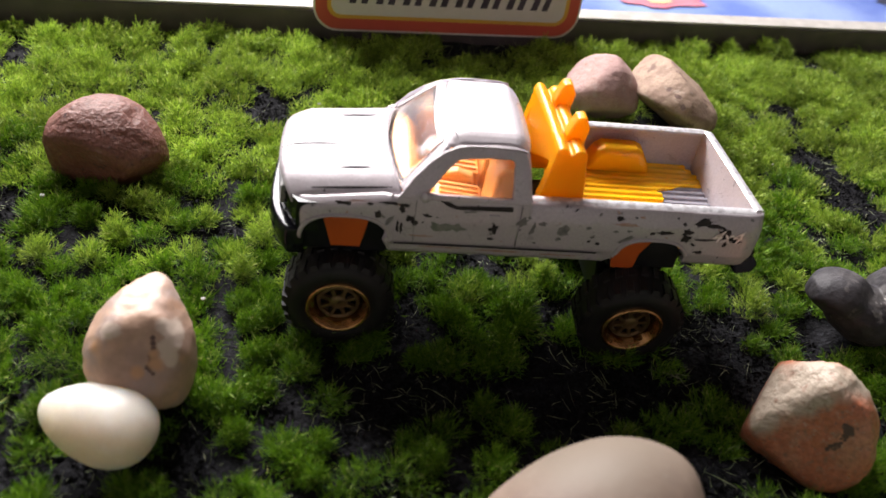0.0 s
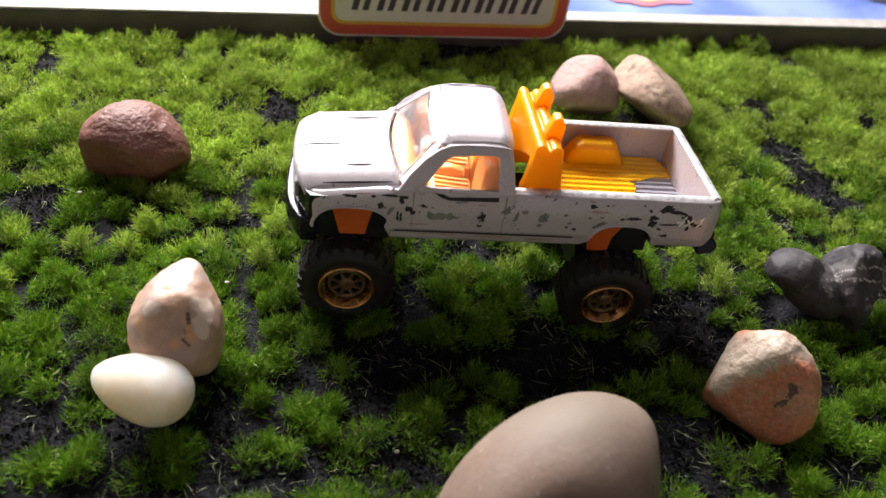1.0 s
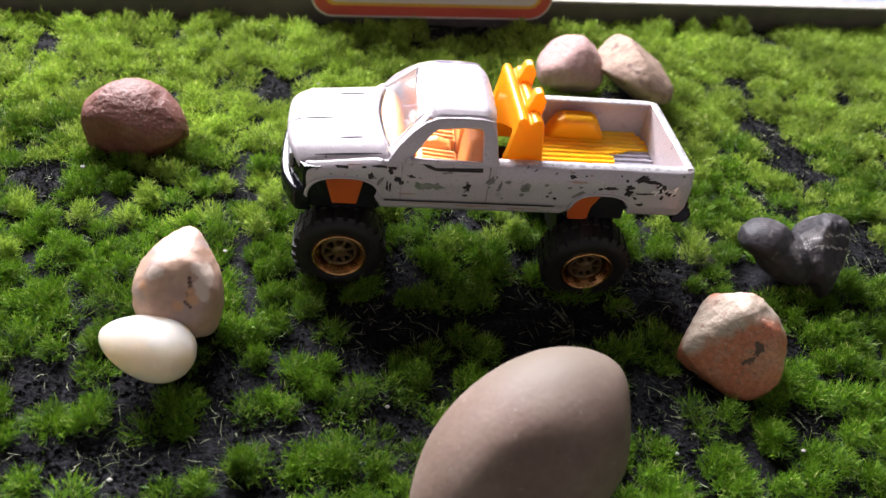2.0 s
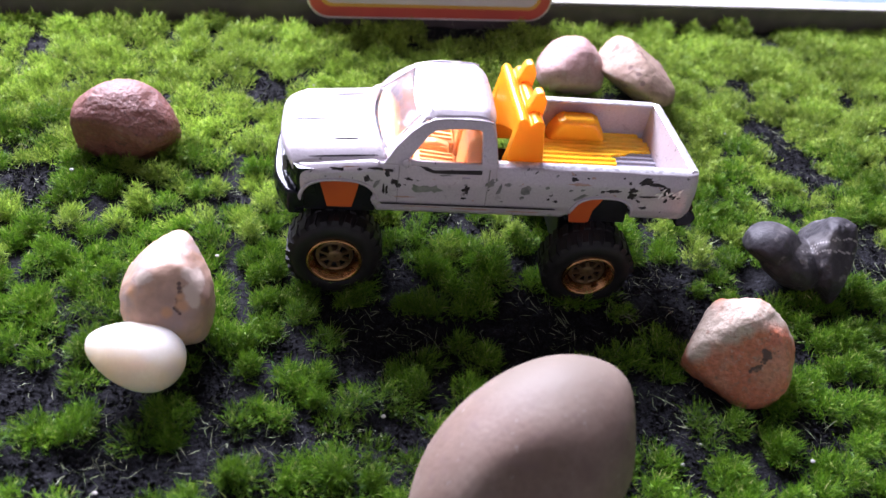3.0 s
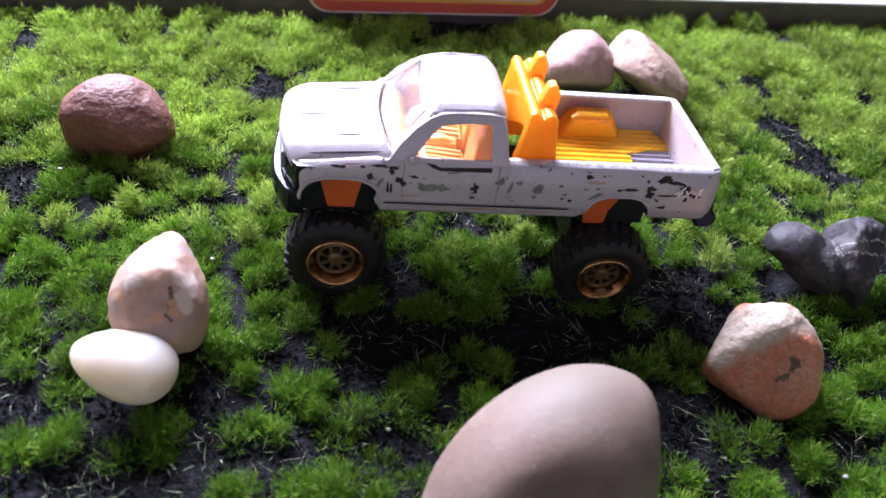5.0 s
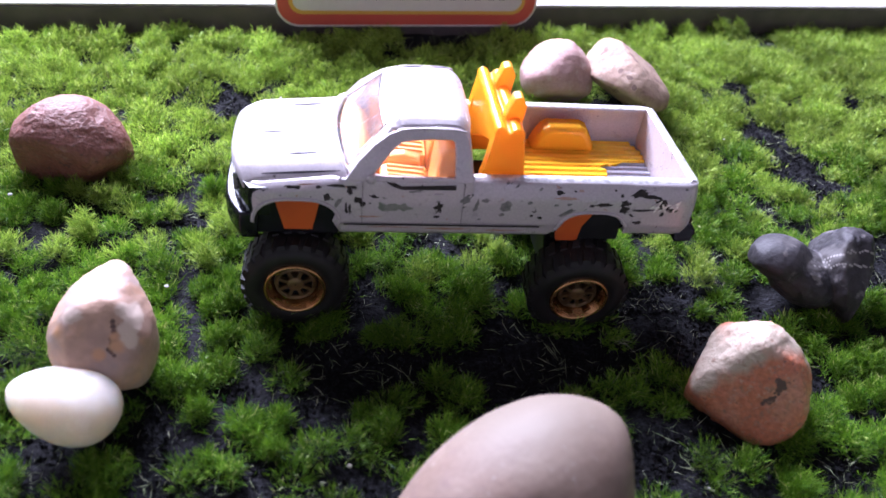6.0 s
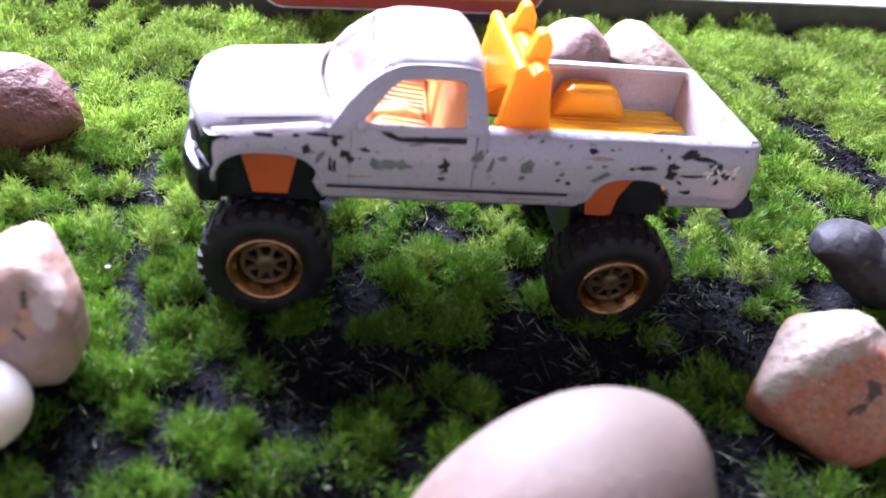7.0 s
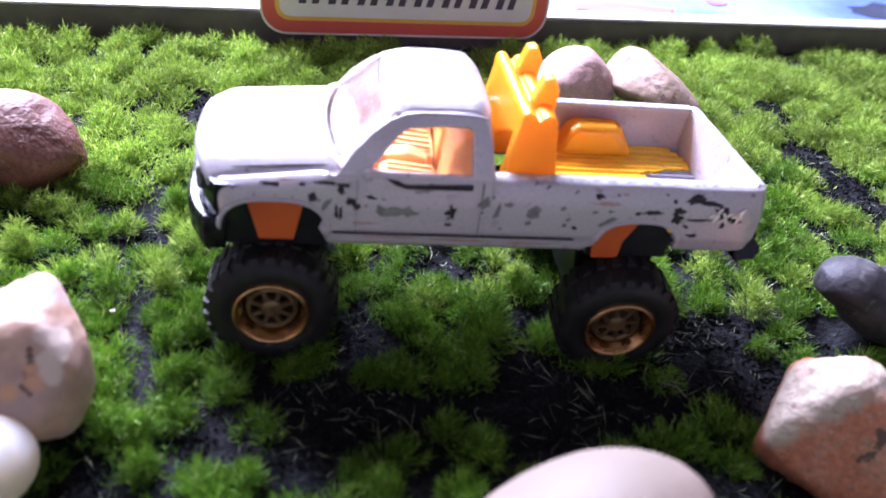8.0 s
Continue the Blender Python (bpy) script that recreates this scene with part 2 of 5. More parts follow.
def lathe(profile, steps, bm=None):
    """A profile of (radius, y) turned round the y axis."""
    rows = []
    for r, y in profile:
        rows.append([(r * math.cos(2 * math.pi * k / steps), y, r * math.sin(2 * math.pi * k / steps)) for k in range(steps)])
    return sheet(rows, bm, True)


def moulded(ob, pieces, voxel, rounds):
    """Pieces become one cast or moulded skin with soft inner corners."""
    bpy.context.view_layer.update()
    view = bpy.context.evaluated_depsgraph_get()
    bm = bmesh.new()
    for p in [ob] + pieces:
        tmp = bmesh.new()
        tmp.from_object(p, view)
        tmp.transform(ob.matrix_world.inverted() @ p.matrix_world)
        me = bpy.data.meshes.new("piece")
        tmp.to_mesh(me)
        tmp.free()
        bm.from_mesh(me)
        bpy.data.meshes.remove(me)
    bm.to_mesh(ob.data)
    bm.free()
    for p in pieces:
        bpy.data.objects.remove(p)
    ob.modifiers.clear()
    r = ob.modifiers.new("one_skin", "REMESH")
    r.mode, r.voxel_size, r.use_smooth_shade = "VOXEL", voxel, True
    w = ob.modifiers.new("soft", "SMOOTH")
    w.factor, w.iterations = 0.5, rounds
    return ob


def lerp(a, b, t):
    return a + (b - a) * t

# ---- the room round it: walls, window opening, table ----
WALL = material("matt_grey_wall_paint", (0.78, 0.755, 0.77), 0.9, 0, (0.74, 0.715, 0.725), 3, fine=0.03, fine_scale=200)
FLOOR = material("brown_floor_boards", (0.24, 0.16, 0.10), 0.5, 0, (0.17, 0.11, 0.07), 6)
# the ceiling is out of view; its darkness cuts the bounce from above
CEILING = material("unseen_dark_ceiling", (0.20, 0.17, 0.145), 0.7, 0, (0.15, 0.125, 0.105), 5, fine=0.06, fine_scale=60)
TABLE = material("pale_table_top", (0.38, 0.37, 0.38), 0.8, 0, (0.3, 0.29, 0.3), 20, fine=0.06, fine_scale=900)


def room():
    x0, x1, y0, y1, z0, z1 = -1.9, 1.9, -1.9, BACK, -0.75, 1.95
    tagged(part("floor", box(x0, x1, y0, y1, z0 - 0.1, z0), FLOOR), "brown wooden floor of the room", "floor", kind="structure")
    tagged(part("ceiling", box(x0, x1, y0, y1, z1, z1 + 0.1), CEILING), "unseen ceiling, made dark to keep bounced light off the moss", "ceiling", kind="structure")
    tagged(part("wall_west", box(x0 - 0.1, x0, y0, y1, z0, z1), WALL), "plain grey room wall", "wall", kind="structure")
    tagged(part("wall_east", box(x1, x1 + 0.1, y0, y1, z0, z1), WALL), "plain grey room wall", "wall", kind="structure")
    tagged(part("wall_south", box(x0 - 0.1, x1 + 0.1, y0 - 0.1, y0, z0, z1), WALL), "plain grey room wall", "wall", kind="structure")
    a, b, c, d = WINDOW
    bm = box(x0 - 0.1, a, y1, y1 + 0.1, z0, z1)
    box(b, x1 + 0.1, y1, y1 + 0.1, z0, z1, bm)
    box(a, b, y1, y1 + 0.1, z0, c, bm)
    box(a, b, y1, y1 + 0.1, d, z1, bm)
    tagged(part("wall_north", bm, WALL), "grey room wall with a window opening", "wall", kind="structure")


room()


def table():
    t = new("table")
    t.location = (0, 0.05, -0.75)
    soft_edges(part("tabletop", box(-0.7, 0.7, -0.33, 0.40, 0.70, 0.728), TABLE, t), 0.004)
    for x in (-0.62, 0.62):
        for y in (-0.27, 0.34):
            part("leg", box(x - 0.03, x + 0.03, y - 0.03, y + 0.03, 0, 0.70), WOOD, t)
    tagged(t, "table with a pale top under the tray", "table")


table()

# ---- the tray: turned a little against the truck ----
TRAY = pose(0, 0.0957, 0, 0, 0, 6.57)     # u along the back rail, v away from the camera, v = 0 at the rail's inner face
RAIL_TOP = 0.0086


def tray():
    t = new("wooden_tray")
    t.matrix_world = TRAY @ pose(0, 0, -0.022)
    part("base_board", box(-0.215, 0.235, -0.285, 0.006, 0.0, 0.012), WOOD, t)
    h = RAIL_TOP + 0.022
    soft_edges(part("back_rail", box(-0.215, 0.235, 0.0, 0.006, 0.0121, h - 0.0006), WOOD, t), 0.0004)
    soft_edges(part("rail_edge", box(-0.215, 0.235, 0.0003, 0.0062, h - 0.0006, h), PALE_WOOD, t, "pale raw wooden top edge"), 0.0002)
    soft_edges(part("front_rail", box(-0.215, 0.235, -0.285, -0.279, 0.0121, 0.028), WOOD, t), 0.0004)
    soft_edges(part("side_rail", box(-0.215, -0.209, -0.279, 0.0, 0.0121, h), WOOD, t), 0.0004)
    soft_edges(part("side_rail", box(0.229, 0.235, -0.279, 0.0, 0.0121, h), WOOD, t), 0.0004)
    tagged(t, "shallow dark wooden tray with a pale top edge", "tray")


tray()


def bare(x, y):
    """How bare of moss the ground is: 0 overgrown, 1 open soil."""
    n = noise.noise(Vector((x * 62, y * 62, 3.1))) * 0.62 + noise.noise(Vector((x * 150, y * 150, 7.7))) * 0.38
    b = 0.0
    for places, k in ((BARE, 0.85), (THIN_FOR_SHADE, 0.45), (LUSH, -0.55)):
        for px, py, r in places:
            b += k * math.exp(-1.2 * ((x - px) ** 2 + (y - py) ** 2) / (r * r))
    far = max(0.0, min(1.0, (y - 0.01) / 0.05))
    return n * 1.15 + b * (1 + 0.5 * far) - 0.31 - 0.19 * far


# spots of the ground: x, y, radius; BARE holds open soil and some shaded spots by stones and sign
BARE = [(-0.0809, 0.0118, 0.0048), (-0.0407, 0.0100, 0.0074), (-0.0709, -0.0025, 0.0038), (-0.0664, -0.0285, 0.0049), (-0.0530, -0.0382, 0.0066), (-0.0373, -0.0465, 0.0053), (-0.0497, -0.0497, 0.0045),
        (-0.0194, -0.0317, 0.0062), (-0.0121, -0.0421, 0.0040), (-0.0011, 0.0035, 0.0066), (-0.0114, -0.0075, 0.0050), (0.0413, -0.0168, 0.0133), (0.0236, -0.0235, 0.0068), (0.0085, -0.0301, 0.0054),
        (-0.0397, 0.0548, 0.0057), (0.0883, 0.0312, 0.0072), (0.0293, -0.0456, 0.0054), (0.0586, -0.0435, 0.0047), (-0.0322, -0.0272, 0.0039), (-0.0139, -0.0256, 0.0049), (0.0115, -0.0169, 0.0045),
        (0.0463, -0.0269, 0.0069), (0.0864, -0.0017, 0.0069), (-0.0316, 0.0210, 0.0050), (0.0834, 0.0453, 0.0064), (-0.0537, 0.0049, 0.0036), (-0.0398, -0.0365, 0.0038),
        (0.0238, 0.0022, 0.0058), (0.0120, 0.0930, 0.0134), (-0.0972, 0.0670, 0.0047), (-0.0870, 0.0626, 0.0030), (-0.0404, 0.0553, 0.0056),
        (-0.0531, 0.0543, 0.0034), (-0.0182, 0.0716, 0.0033), (-0.0795, 0.0128, 0.0049), (0.0839, 0.0705, 0.0060), (0.0746, 0.0635, 0.0035), (0.1125, 0.0941, 0.0058), (0.0840, 0.0313, 0.0056),
        (0.0771, 0.0301, 0.0035), (0.1176, 0.0661, 0.0048), (0.0708, 0.0181, 0.0033)]
# moss thinned round the truck so that its shadow gets darker
THIN_FOR_SHADE = [(-0.0176, -0.0244, 0.0077), (0.0074, -0.0238, 0.0085), (-0.0066, -0.0304, 0.0056), (0.0318, -0.0073, 0.0077)]
LUSH = [(-0.0285, -0.0205, 0.0055), (-0.0250, -0.0262, 0.0035), (-0.0001, -0.0101, 0.0116), (-0.0246, -0.0363, 0.0067), (-0.0086, -0.0362, 0.0041), (0.0019, -0.0290, 0.0046), (-0.0382, -0.0211, 0.0063), (-0.0370, -0.0511, 0.0035), (-0.0371, -0.0308, 0.0045),
        (0.0175, -0.0236, 0.0033), (-0.0703, -0.0114, 0.0083), (-0.0176, -0.0031, 0.0080), (0.0680, -0.0400, 0.0173)]


def soil():
    u0, u1, v0, v1, nu, nv = -0.2085, 0.2285, -0.2785, -0.0005, 260, 170
    rows = []
    for j in range(nv + 1):
        row = []
        for i in range(nu + 1):
            p = TRAY @ Vector((lerp(u0, u1, i / nu), lerp(v0, v1, j / nv), 0))
            q = p * 130
            z = 0.0009 * noise.noise(q) + 0.0006 * noise.noise(q * 3.1) + 0.0004 * noise.noise(q * 8)
            row.append((p.x, p.y, z + 0.0006))
        rows.append(row)
    s = part("ground", sheet(rows), SOIL, smooth=True)
    tagged(s, "black damp soil filling the tray between the moss", "soil", kind="structure")


soil()


def blades(name, roots, ways, lengths, widths, bends, mat, label, category):
    """Many tapered, bent shoots as one mesh: a root, a middle and a tip each."""
    n = len(roots)
    side = np.cross(ways, np.random.normal(size=(n, 3)))
    side /= np.linalg.norm(side, axis=1)[:, None] + 1e-9
    mid = roots + ways * (lengths * 0.45)[:, None]
    tip = mid + (ways + bends) * (lengths * 0.55)[:, None]
    w = widths[:, None] * 0.5
    co = np.stack([roots, mid - side * w, tip, mid + side * w], 1).reshape(-1, 3)
    loops = np.arange(n * 4)
    starts = np.arange(n) * 4
    me = bpy.data.meshes.new(name)
    me.vertices.add(len(co))
    me.vertices.foreach_set("co", co.astype(np.float32).ravel())
    me.loops.add(len(loops))
    me.loops.foreach_set("vertex_index", loops.astype(np.int32))
    me.polygons.add(len(starts))
    me.polygons.foreach_set("loop_start", starts.astype(np.int32))
    me.update(calc_edges=True)
    me.materials.append(mat)
    return tagged(new(name, me), label, category, kind="stuff")


STONE_FEET = []      # filled by the stones: x, y, radius that the moss keeps clear of


def moss():
    """Tufts of upright shoots, each a spray of fine leaves, over a low carpet of single leaves."""
    rng = np.random.default_rng(5)
    tufts, straw = [], [[], [], [], [], []]
    dimmed, dry = [[], [], [], [], []], [[], [], [], [], []]
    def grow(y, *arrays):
        # k blends the dimmed near colour into the brightened far one
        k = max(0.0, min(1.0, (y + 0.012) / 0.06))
        for store, a in zip(dry if rng.random() < k else dimmed, arrays):
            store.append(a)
    step = 0.0052
    for i in range(int(0.437 / step)):
        for j in range(int(0.278 / step)):
            u, v = -0.208 + (i + rng.random()) * step, -0.278 + (j + rng.random()) * step
            p = TRAY @ Vector((u, v, 0))
            x, y = p.x, p.y
            b = bare(x, y)
            if any((x - sx) ** 2 + (y - sy) ** 2 < sr * sr for sx, sy, sr in STONE_FEET):
                continue
            seen = -0.112 - 0.12 * max(0, y + 0.06) - 0.01 < x < 0.105 + 0.6 * max(0, y + 0.03) and -0.098 < y
            if seen and b > -0.25:
                count = rng.integers(4, 12) if b < 0.10 else rng.integers(8, 22) if b < 0.45 else rng.integers(0, 5)
                for _ in range(count):
                    a = rng.random() * 6.283
                    straw[0].append((x + rng.normal() * 0.0025, y + rng.normal() * 0.0025, 0.0010))
                    straw[1].append((math.cos(a), math.sin(a), rng.random() * 0.9))
                    straw[2].append(rng.uniform(0.0010, 0.0040))
                    straw[3].append(rng.uniform(0.00006, 0.00012))
                    straw[4].append(rng.normal(size=3) * 0.4)
            if b > 0.10 or (y < 0.012 and b > -0.25 and rng.random() < 0.06):
                continue
            tufts.append((x, y, min(1.0, max(0.2, (0.10 - b) / 0.5)), seen))
            if seen and (b < -0.45 or y > 0.02):
                n = 60
                w = rng.normal(size=(n, 3)) * 0.55 + (0, 0, 1)
                grow(y, np.stack([x + rng.uniform(-0.0035, 0.0035, n), y + rng.uniform(-0.0035, 0.0035, n), rng.uniform(0.0003, 0.0016, n)], 1),
                     w / np.linalg.norm(w, axis=1)[:, None], rng.uniform(0.0008, 0.0020, n), rng.uniform(0.00014, 0.00024, n), rng.normal(size=(n, 3)) * 0.35)
    for x, y, k, seen in tufts:
        near = y < 0.025
        shoots = int(lerp(34, 80, k)) if seen else 5
        leaves = (12 if near else 9) if seen else 4
        rad, high = rng.uniform(0.0030, 0.0054) * lerp(0.75, 1.1, k), rng.uniform(0.0026, 0.0062) * lerp(0.55, 1.0, k)
        if near and seen:
            rad, high = rng.uniform(0.0025, 0.0042), rng.uniform(0.0028, 0.0062) * lerp(0.7, 1.0, k)
        a = rng.random(shoots) * 6.283
        q = np.sqrt(rng.random(shoots))
        lx, ly = np.cos(a) * q, np.sin(a) * q
        lean = rng.normal(size=2) * 0.18
        bush = 1.05 if near else 0.95
        axis = np.stack([lx * bush + lean[0], ly * bush + lean[1], np.ones(shoots)], 1) + rng.normal(size=(shoots, 3)) * 0.2
        axis /= np.linalg.norm(axis, axis=1)[:, None]
        top = np.stack([x + lx * rad, y + ly * rad, high * (1 - 0.62 * q ** 2) * rng.uniform(0.75, 1.15, shoots)], 1)
        n = shoots * leaves
        ax, tp = np.repeat(axis, leaves, 0), np.repeat(top, leaves, 0)
        down = np.tile(np.linspace(0, 1, leaves), shoots) ** 1.3
        spread = rng.normal(size=(n, 3))
        w = ax * rng.uniform(0.55, 1.2, (n, 1)) + spread * ((0.19 if near else 0.28) + 0.18 * down[:, None])
        w /= np.linalg.norm(w, axis=1)[:, None]
        rt = tp - ax * (0.0007 + down * 0.0026)[:, None]
        rt[:, 2] = np.maximum(rt[:, 2], 0.0003)
        grow(y, rt, w, rng.uniform(0.0008, 0.0018, n) * (1.0 if seen else 2.5),
             rng.uniform(0.00010, 0.00018, n) * (0.85 if near else 1.25) * (1.0 if seen else 3.0), spread * 0.34 + np.array([0, 0, 0.1]))
    blades("moss", *[np.concatenate(a) for a in dimmed], MOSS, "bright green cushion moss in tufts on black soil", "moss")
    blades("moss", *[np.concatenate(a) for a in dry], MOSS_FAR_LIT, "yellowish green cushion moss towards the back rail", "moss")
    w = np.array(straw[1])
    w /= np.linalg.norm(w, axis=1)[:, None]
    blades("dry_moss_fibres", np.array(straw[0]), w, np.array(straw[2]), np.array(straw[3]), np.array(straw[4]), STRAW,
           "thin grey-green dry moss fibres lying on the soil", "moss fibres")


def turn(rng):
    """A random rotation."""
    return np.linalg.qr(rng.normal(size=(3, 3)))[0]


def crumbs():
    """Loose crumbs on the open soil."""
    rng = np.random.default_rng(11)
    ball = np.array([(1, 0, 0), (-1, 0, 0), (0, 1, 0), (0, -1, 0), (0, 0, 1), (0, 0, -1)], float)
    tri = np.array([(0, 2, 4), (2, 1, 4), (1, 3, 4), (3, 0, 4), (2, 0, 5), (1, 2, 5), (3, 1, 5), (0, 3, 5)])
    co, faces, n = [], [], 0
    while n < 80000:
        x, y = rng.uniform(-0.115, 0.13), rng.uniform(-0.098, 0.085)
        if bare(x, y) < -0.3:
            continue
        r = 0.00010 + 0.00042 * rng.random() ** 3
        p = ball @ turn(rng) * (1 + 0.3 * rng.normal(size=(len(ball), 1))) * r * rng.uniform(0.6, 1.2, 3) + (x, y, 0.0007 + r * 0.4)
        co.append(p)
        faces.append(tri + n * len(ball))
        n += 1
    me = bpy.data.meshes.new("soil_crumbs")
    me.from_pydata(np.concatenate(co).tolist(), [], np.concatenate(faces).tolist())
    me.materials.append(SOIL)
    tagged(new("soil_crumbs", me), "loose black soil crumbs between the moss", "soil", kind="stuff")


def grains():
    """A few white specks between the moss."""
    rng = np.random.default_rng(21)
    bm = bmesh.new()
    for _ in range(26):
        x, y, r = rng.uniform(-0.09, 0.09), rng.uniform(-0.08, 0.07), rng.uniform(0.00018, 0.0004)
        m = Matrix.Translation((x, y, 0.0012 + (0.003 if bare(x, y) < -0.2 else 0))) @ Matrix.Diagonal((r * 1.3, r, r * 0.7, 1))
        bmesh.ops.create_icosphere(bm, subdivisions=1, radius=1, matrix=m)
    tagged(part("pale_grains", bm, PALE_WOOD), "tiny whitish grains scattered in the moss", "grains", kind="stuff")


# ---- the stones ----
CUBE_WAYS = [Vector(w).normalized() for w in itertools.product((-1, 0, 1), repeat=3) if any(w)]


def on_stone(ob, way):
    """The place on a stone's skin in a direction from its middle, in units of its radii."""
    low, high = [Vector([f(v.co[k] for v in ob.data.vertices) for k in range(3)]) for f in (min, max)]
    half = (high - low) / 2
    w = Vector(way).normalized()
    best = max(ob.data.vertices, key=lambda v: Vector([v.co[k] / half[k] for k in range(3)]).normalized().dot(w))
    return ob.matrix_world @ best.co


def stone(name, centre, radii, turn, mat, label, seed=0, taper=0.0, lumps=0.12, lump_size=1.3, grain=0.02, grain_size=6.0, cuts=(), dents=(), facets=None, foot=None, level=5):
    """A stone: a tapered ellipsoid with lumps, worn-flat faces (way, distance) and dents (way, width, depth); facets are the distances
    of the worn faces along the 26 ways of a cube. taper narrows it along its own x."""
    bm = bmesh.new()
    bmesh.ops.create_icosphere(bm, subdivisions=level, radius=1)
    off = Vector((seed * 13.1, seed * 7.7, seed * 3.3))
    cut = [(Vector(w).normalized(), d) for w, d in cuts]
    den = [(Vector(w).normalized(), s, d) for w, s, d in dents]
    worn = [(w, d) for w, d in zip(CUBE_WAYS, facets or ())]
    for v in bm.verts:
        p = v.co.normalized()
        r = 1 + lumps * noise.noise(p * lump_size + off) + lumps * 0.4 * noise.noise(p * lump_size * 2.3 + off)
        r += grain * noise.noise(p * grain_size + off) + grain * 0.5 * noise.noise(p * grain_size * 2.7 + off) + grain * 0.3 * noise.noise(p * grain_size * 6 + off)
        for w, s, d in den:
            r -= d * math.exp(-((p - w).length / s) ** 2)
        for w, d in cut:
            c = p.dot(w)
            if c > 0.05:
                lim = d / c * (1 + grain * 0.8 * noise.noise(p * grain_size * 1.7 + off))
                k = 24.0
                r = -math.log(math.exp(-k * r) + math.exp(-k * lim)) / k
        if worn:
            k = 24.0
            total = math.exp(-k * r)
            for w, d in worn:
                c = p.dot(w)
                if c > 0.05:
                    total += math.exp(-k * d / c * (1 + grain * 0.8 * noise.noise(p * grain_size * 1.7 + off)))
            r = -math.log(total) / k
        q = p * r
        s = 1 - taper * q.x
        v.co = Vector((q.x * radii[0], q.y * radii[1] * s, q.z * radii[2] * s))
    ob = part(name, bm, mat, smooth=True)
    ob.matrix_world = pose(*centre, *turn)
    tagged(ob, label, "stone", group="stones on the moss")
    STONE_FEET.append((centre[0], centre[1], foot or 0.6 * min(radii[0], radii[1])))
    return ob


dice = random.Random(8)
PITTED = [((dice.uniform(-0.9, 1.0), dice.uniform(-0.75, 0.6), dice.uniform(0.35, 1.0)), dice.uniform(0.035, 0.085), dice.uniform(0.015, 0.04)) for _ in range(70)]
RED_ROCK = patches(material("red_brown_stone", (0.150, 0.048, 0.032), 0.6, 0, (0.19, 0.070, 0.050), 160, (0.4, 0.65), 0.0006, 1100, fine=0.22, fine_scale=1800),
                   [((0.22, 0.12, 0.10), 420, 0.58, 0.76, 1), ((0.09, 0.035, 0.03), 700, 0.60, 0.70, 2)])
QUARTZ = patches(material("pinkish_mauve_quartzite", (0.46, 0.295, 0.21), 0.5, 0, (0.40, 0.26, 0.20), 150, (0.42, 0.58), 0.00016, 1300, fine=0.1, fine_scale=900),
                 [((0.37, 0.27, 0.235), 160, 0.52, 0.66, 4), ((0.50, 0.30, 0.20), 230, 0.58, 0.70, 3), ((0.24, 0.15, 0.12), 900, 0.68, 0.76, 5)])
WHITE_STONE = patches(material("creamy_white_pebble", (0.60, 0.54, 0.47), 0.38, 0, (0.55, 0.49, 0.42), 150, fine=0.03, sub=1.0, sub_radius=0.016), [((0.64, 0.59, 0.53), 260, 0.52, 0.66, 17)])
SALMON = patches(material("salmon_pink_granite", (0.50, 0.165, 0.085), 0.5, 0, (0.50, 0.22, 0.135), 170, (0.45, 0.62), 0.0005, 900, fine=0.2, fine_scale=1400),
                 [((0.48, 0.29, 0.22), 900, 0.58, 0.70, 6), ((0.17, 0.09, 0.07), 1300, 0.60, 0.72, 8)])
GREY_ROCK = patches(material("dark_grey_slate", (0.033, 0.030, 0.034), 0.58, 0, (0.056, 0.051, 0.056), 200, (0.45, 0.7), 0.0003, 900, fine=0.14, spec=0.25),
                    [((0.17, 0.157, 0.15), 330, 0.60, 0.72, 9)])
TAUPE = patches(material("taupe_river_pebble", (0.150, 0.102, 0.078), 0.6, 0, (0.184, 0.136, 0.107), 110, (0.4, 0.65), 0.0001, 1100, fine=0.08, fine_scale=1200, spec=0.25),
                [((0.14, 0.095, 0.08), 330, 0.56, 0.72, 10), ((0.25, 0.21, 0.19), 700, 0.64, 0.72, 11)])
PINK = patches(material("dusty_pink_stone", (0.37, 0.225, 0.205), 0.8, 0, (0.30, 0.18, 0.15), 180, (0.45, 0.65), 0.0006, 700, fine=0.14),
               [((0.39, 0.29, 0.26), 300, 0.55, 0.7, 12), ((0.25, 0.15, 0.11), 600, 0.62, 0.72, 13)])
TAN = patches(material("mottled_tan_stone", (0.34, 0.235, 0.17), 0.8, 0, (0.25, 0.16, 0.115), 190, (0.45, 0.6), 0.0006, 700, fine=0.14),
              [((0.17, 0.10, 0.075), 260, 0.56, 0.64, 14), ((0.40, 0.31, 0.25), 500, 0.6, 0.7, 15)])

stone("stone", (-0.0676, 0.0287, 0.0047), (0.0124, 0.0117, 0.0105), (0, 0, 0), RED_ROCK, "rough red-brown stone with a pitted top, on the moss", 1, 0.0, 0.03, 1.2, 0.02, 6,
      facets=(0.72, 0.82, 0.95, 1.0, 0.68, 0.92, 1.0, 1.0, 0.78, 0.58, 0.95, 0.92, 0.59, 1.04, 1.0, 1.0, 0.96, 0.72, 1.0, 0.95, 0.96, 1.05, 0.98, 0.99, 0.75, 1.01), dents=PITTED, cuts=(((-0.26, -0.94, -0.16), 0.57),))
QUARTZ_CRACK = ((0.39, -0.51, 0.77), (0.41, -0.63, 0.66), (0.42, -0.74, 0.53), (0.32, -0.82, 0.48), (0.44, -0.81, 0.38))
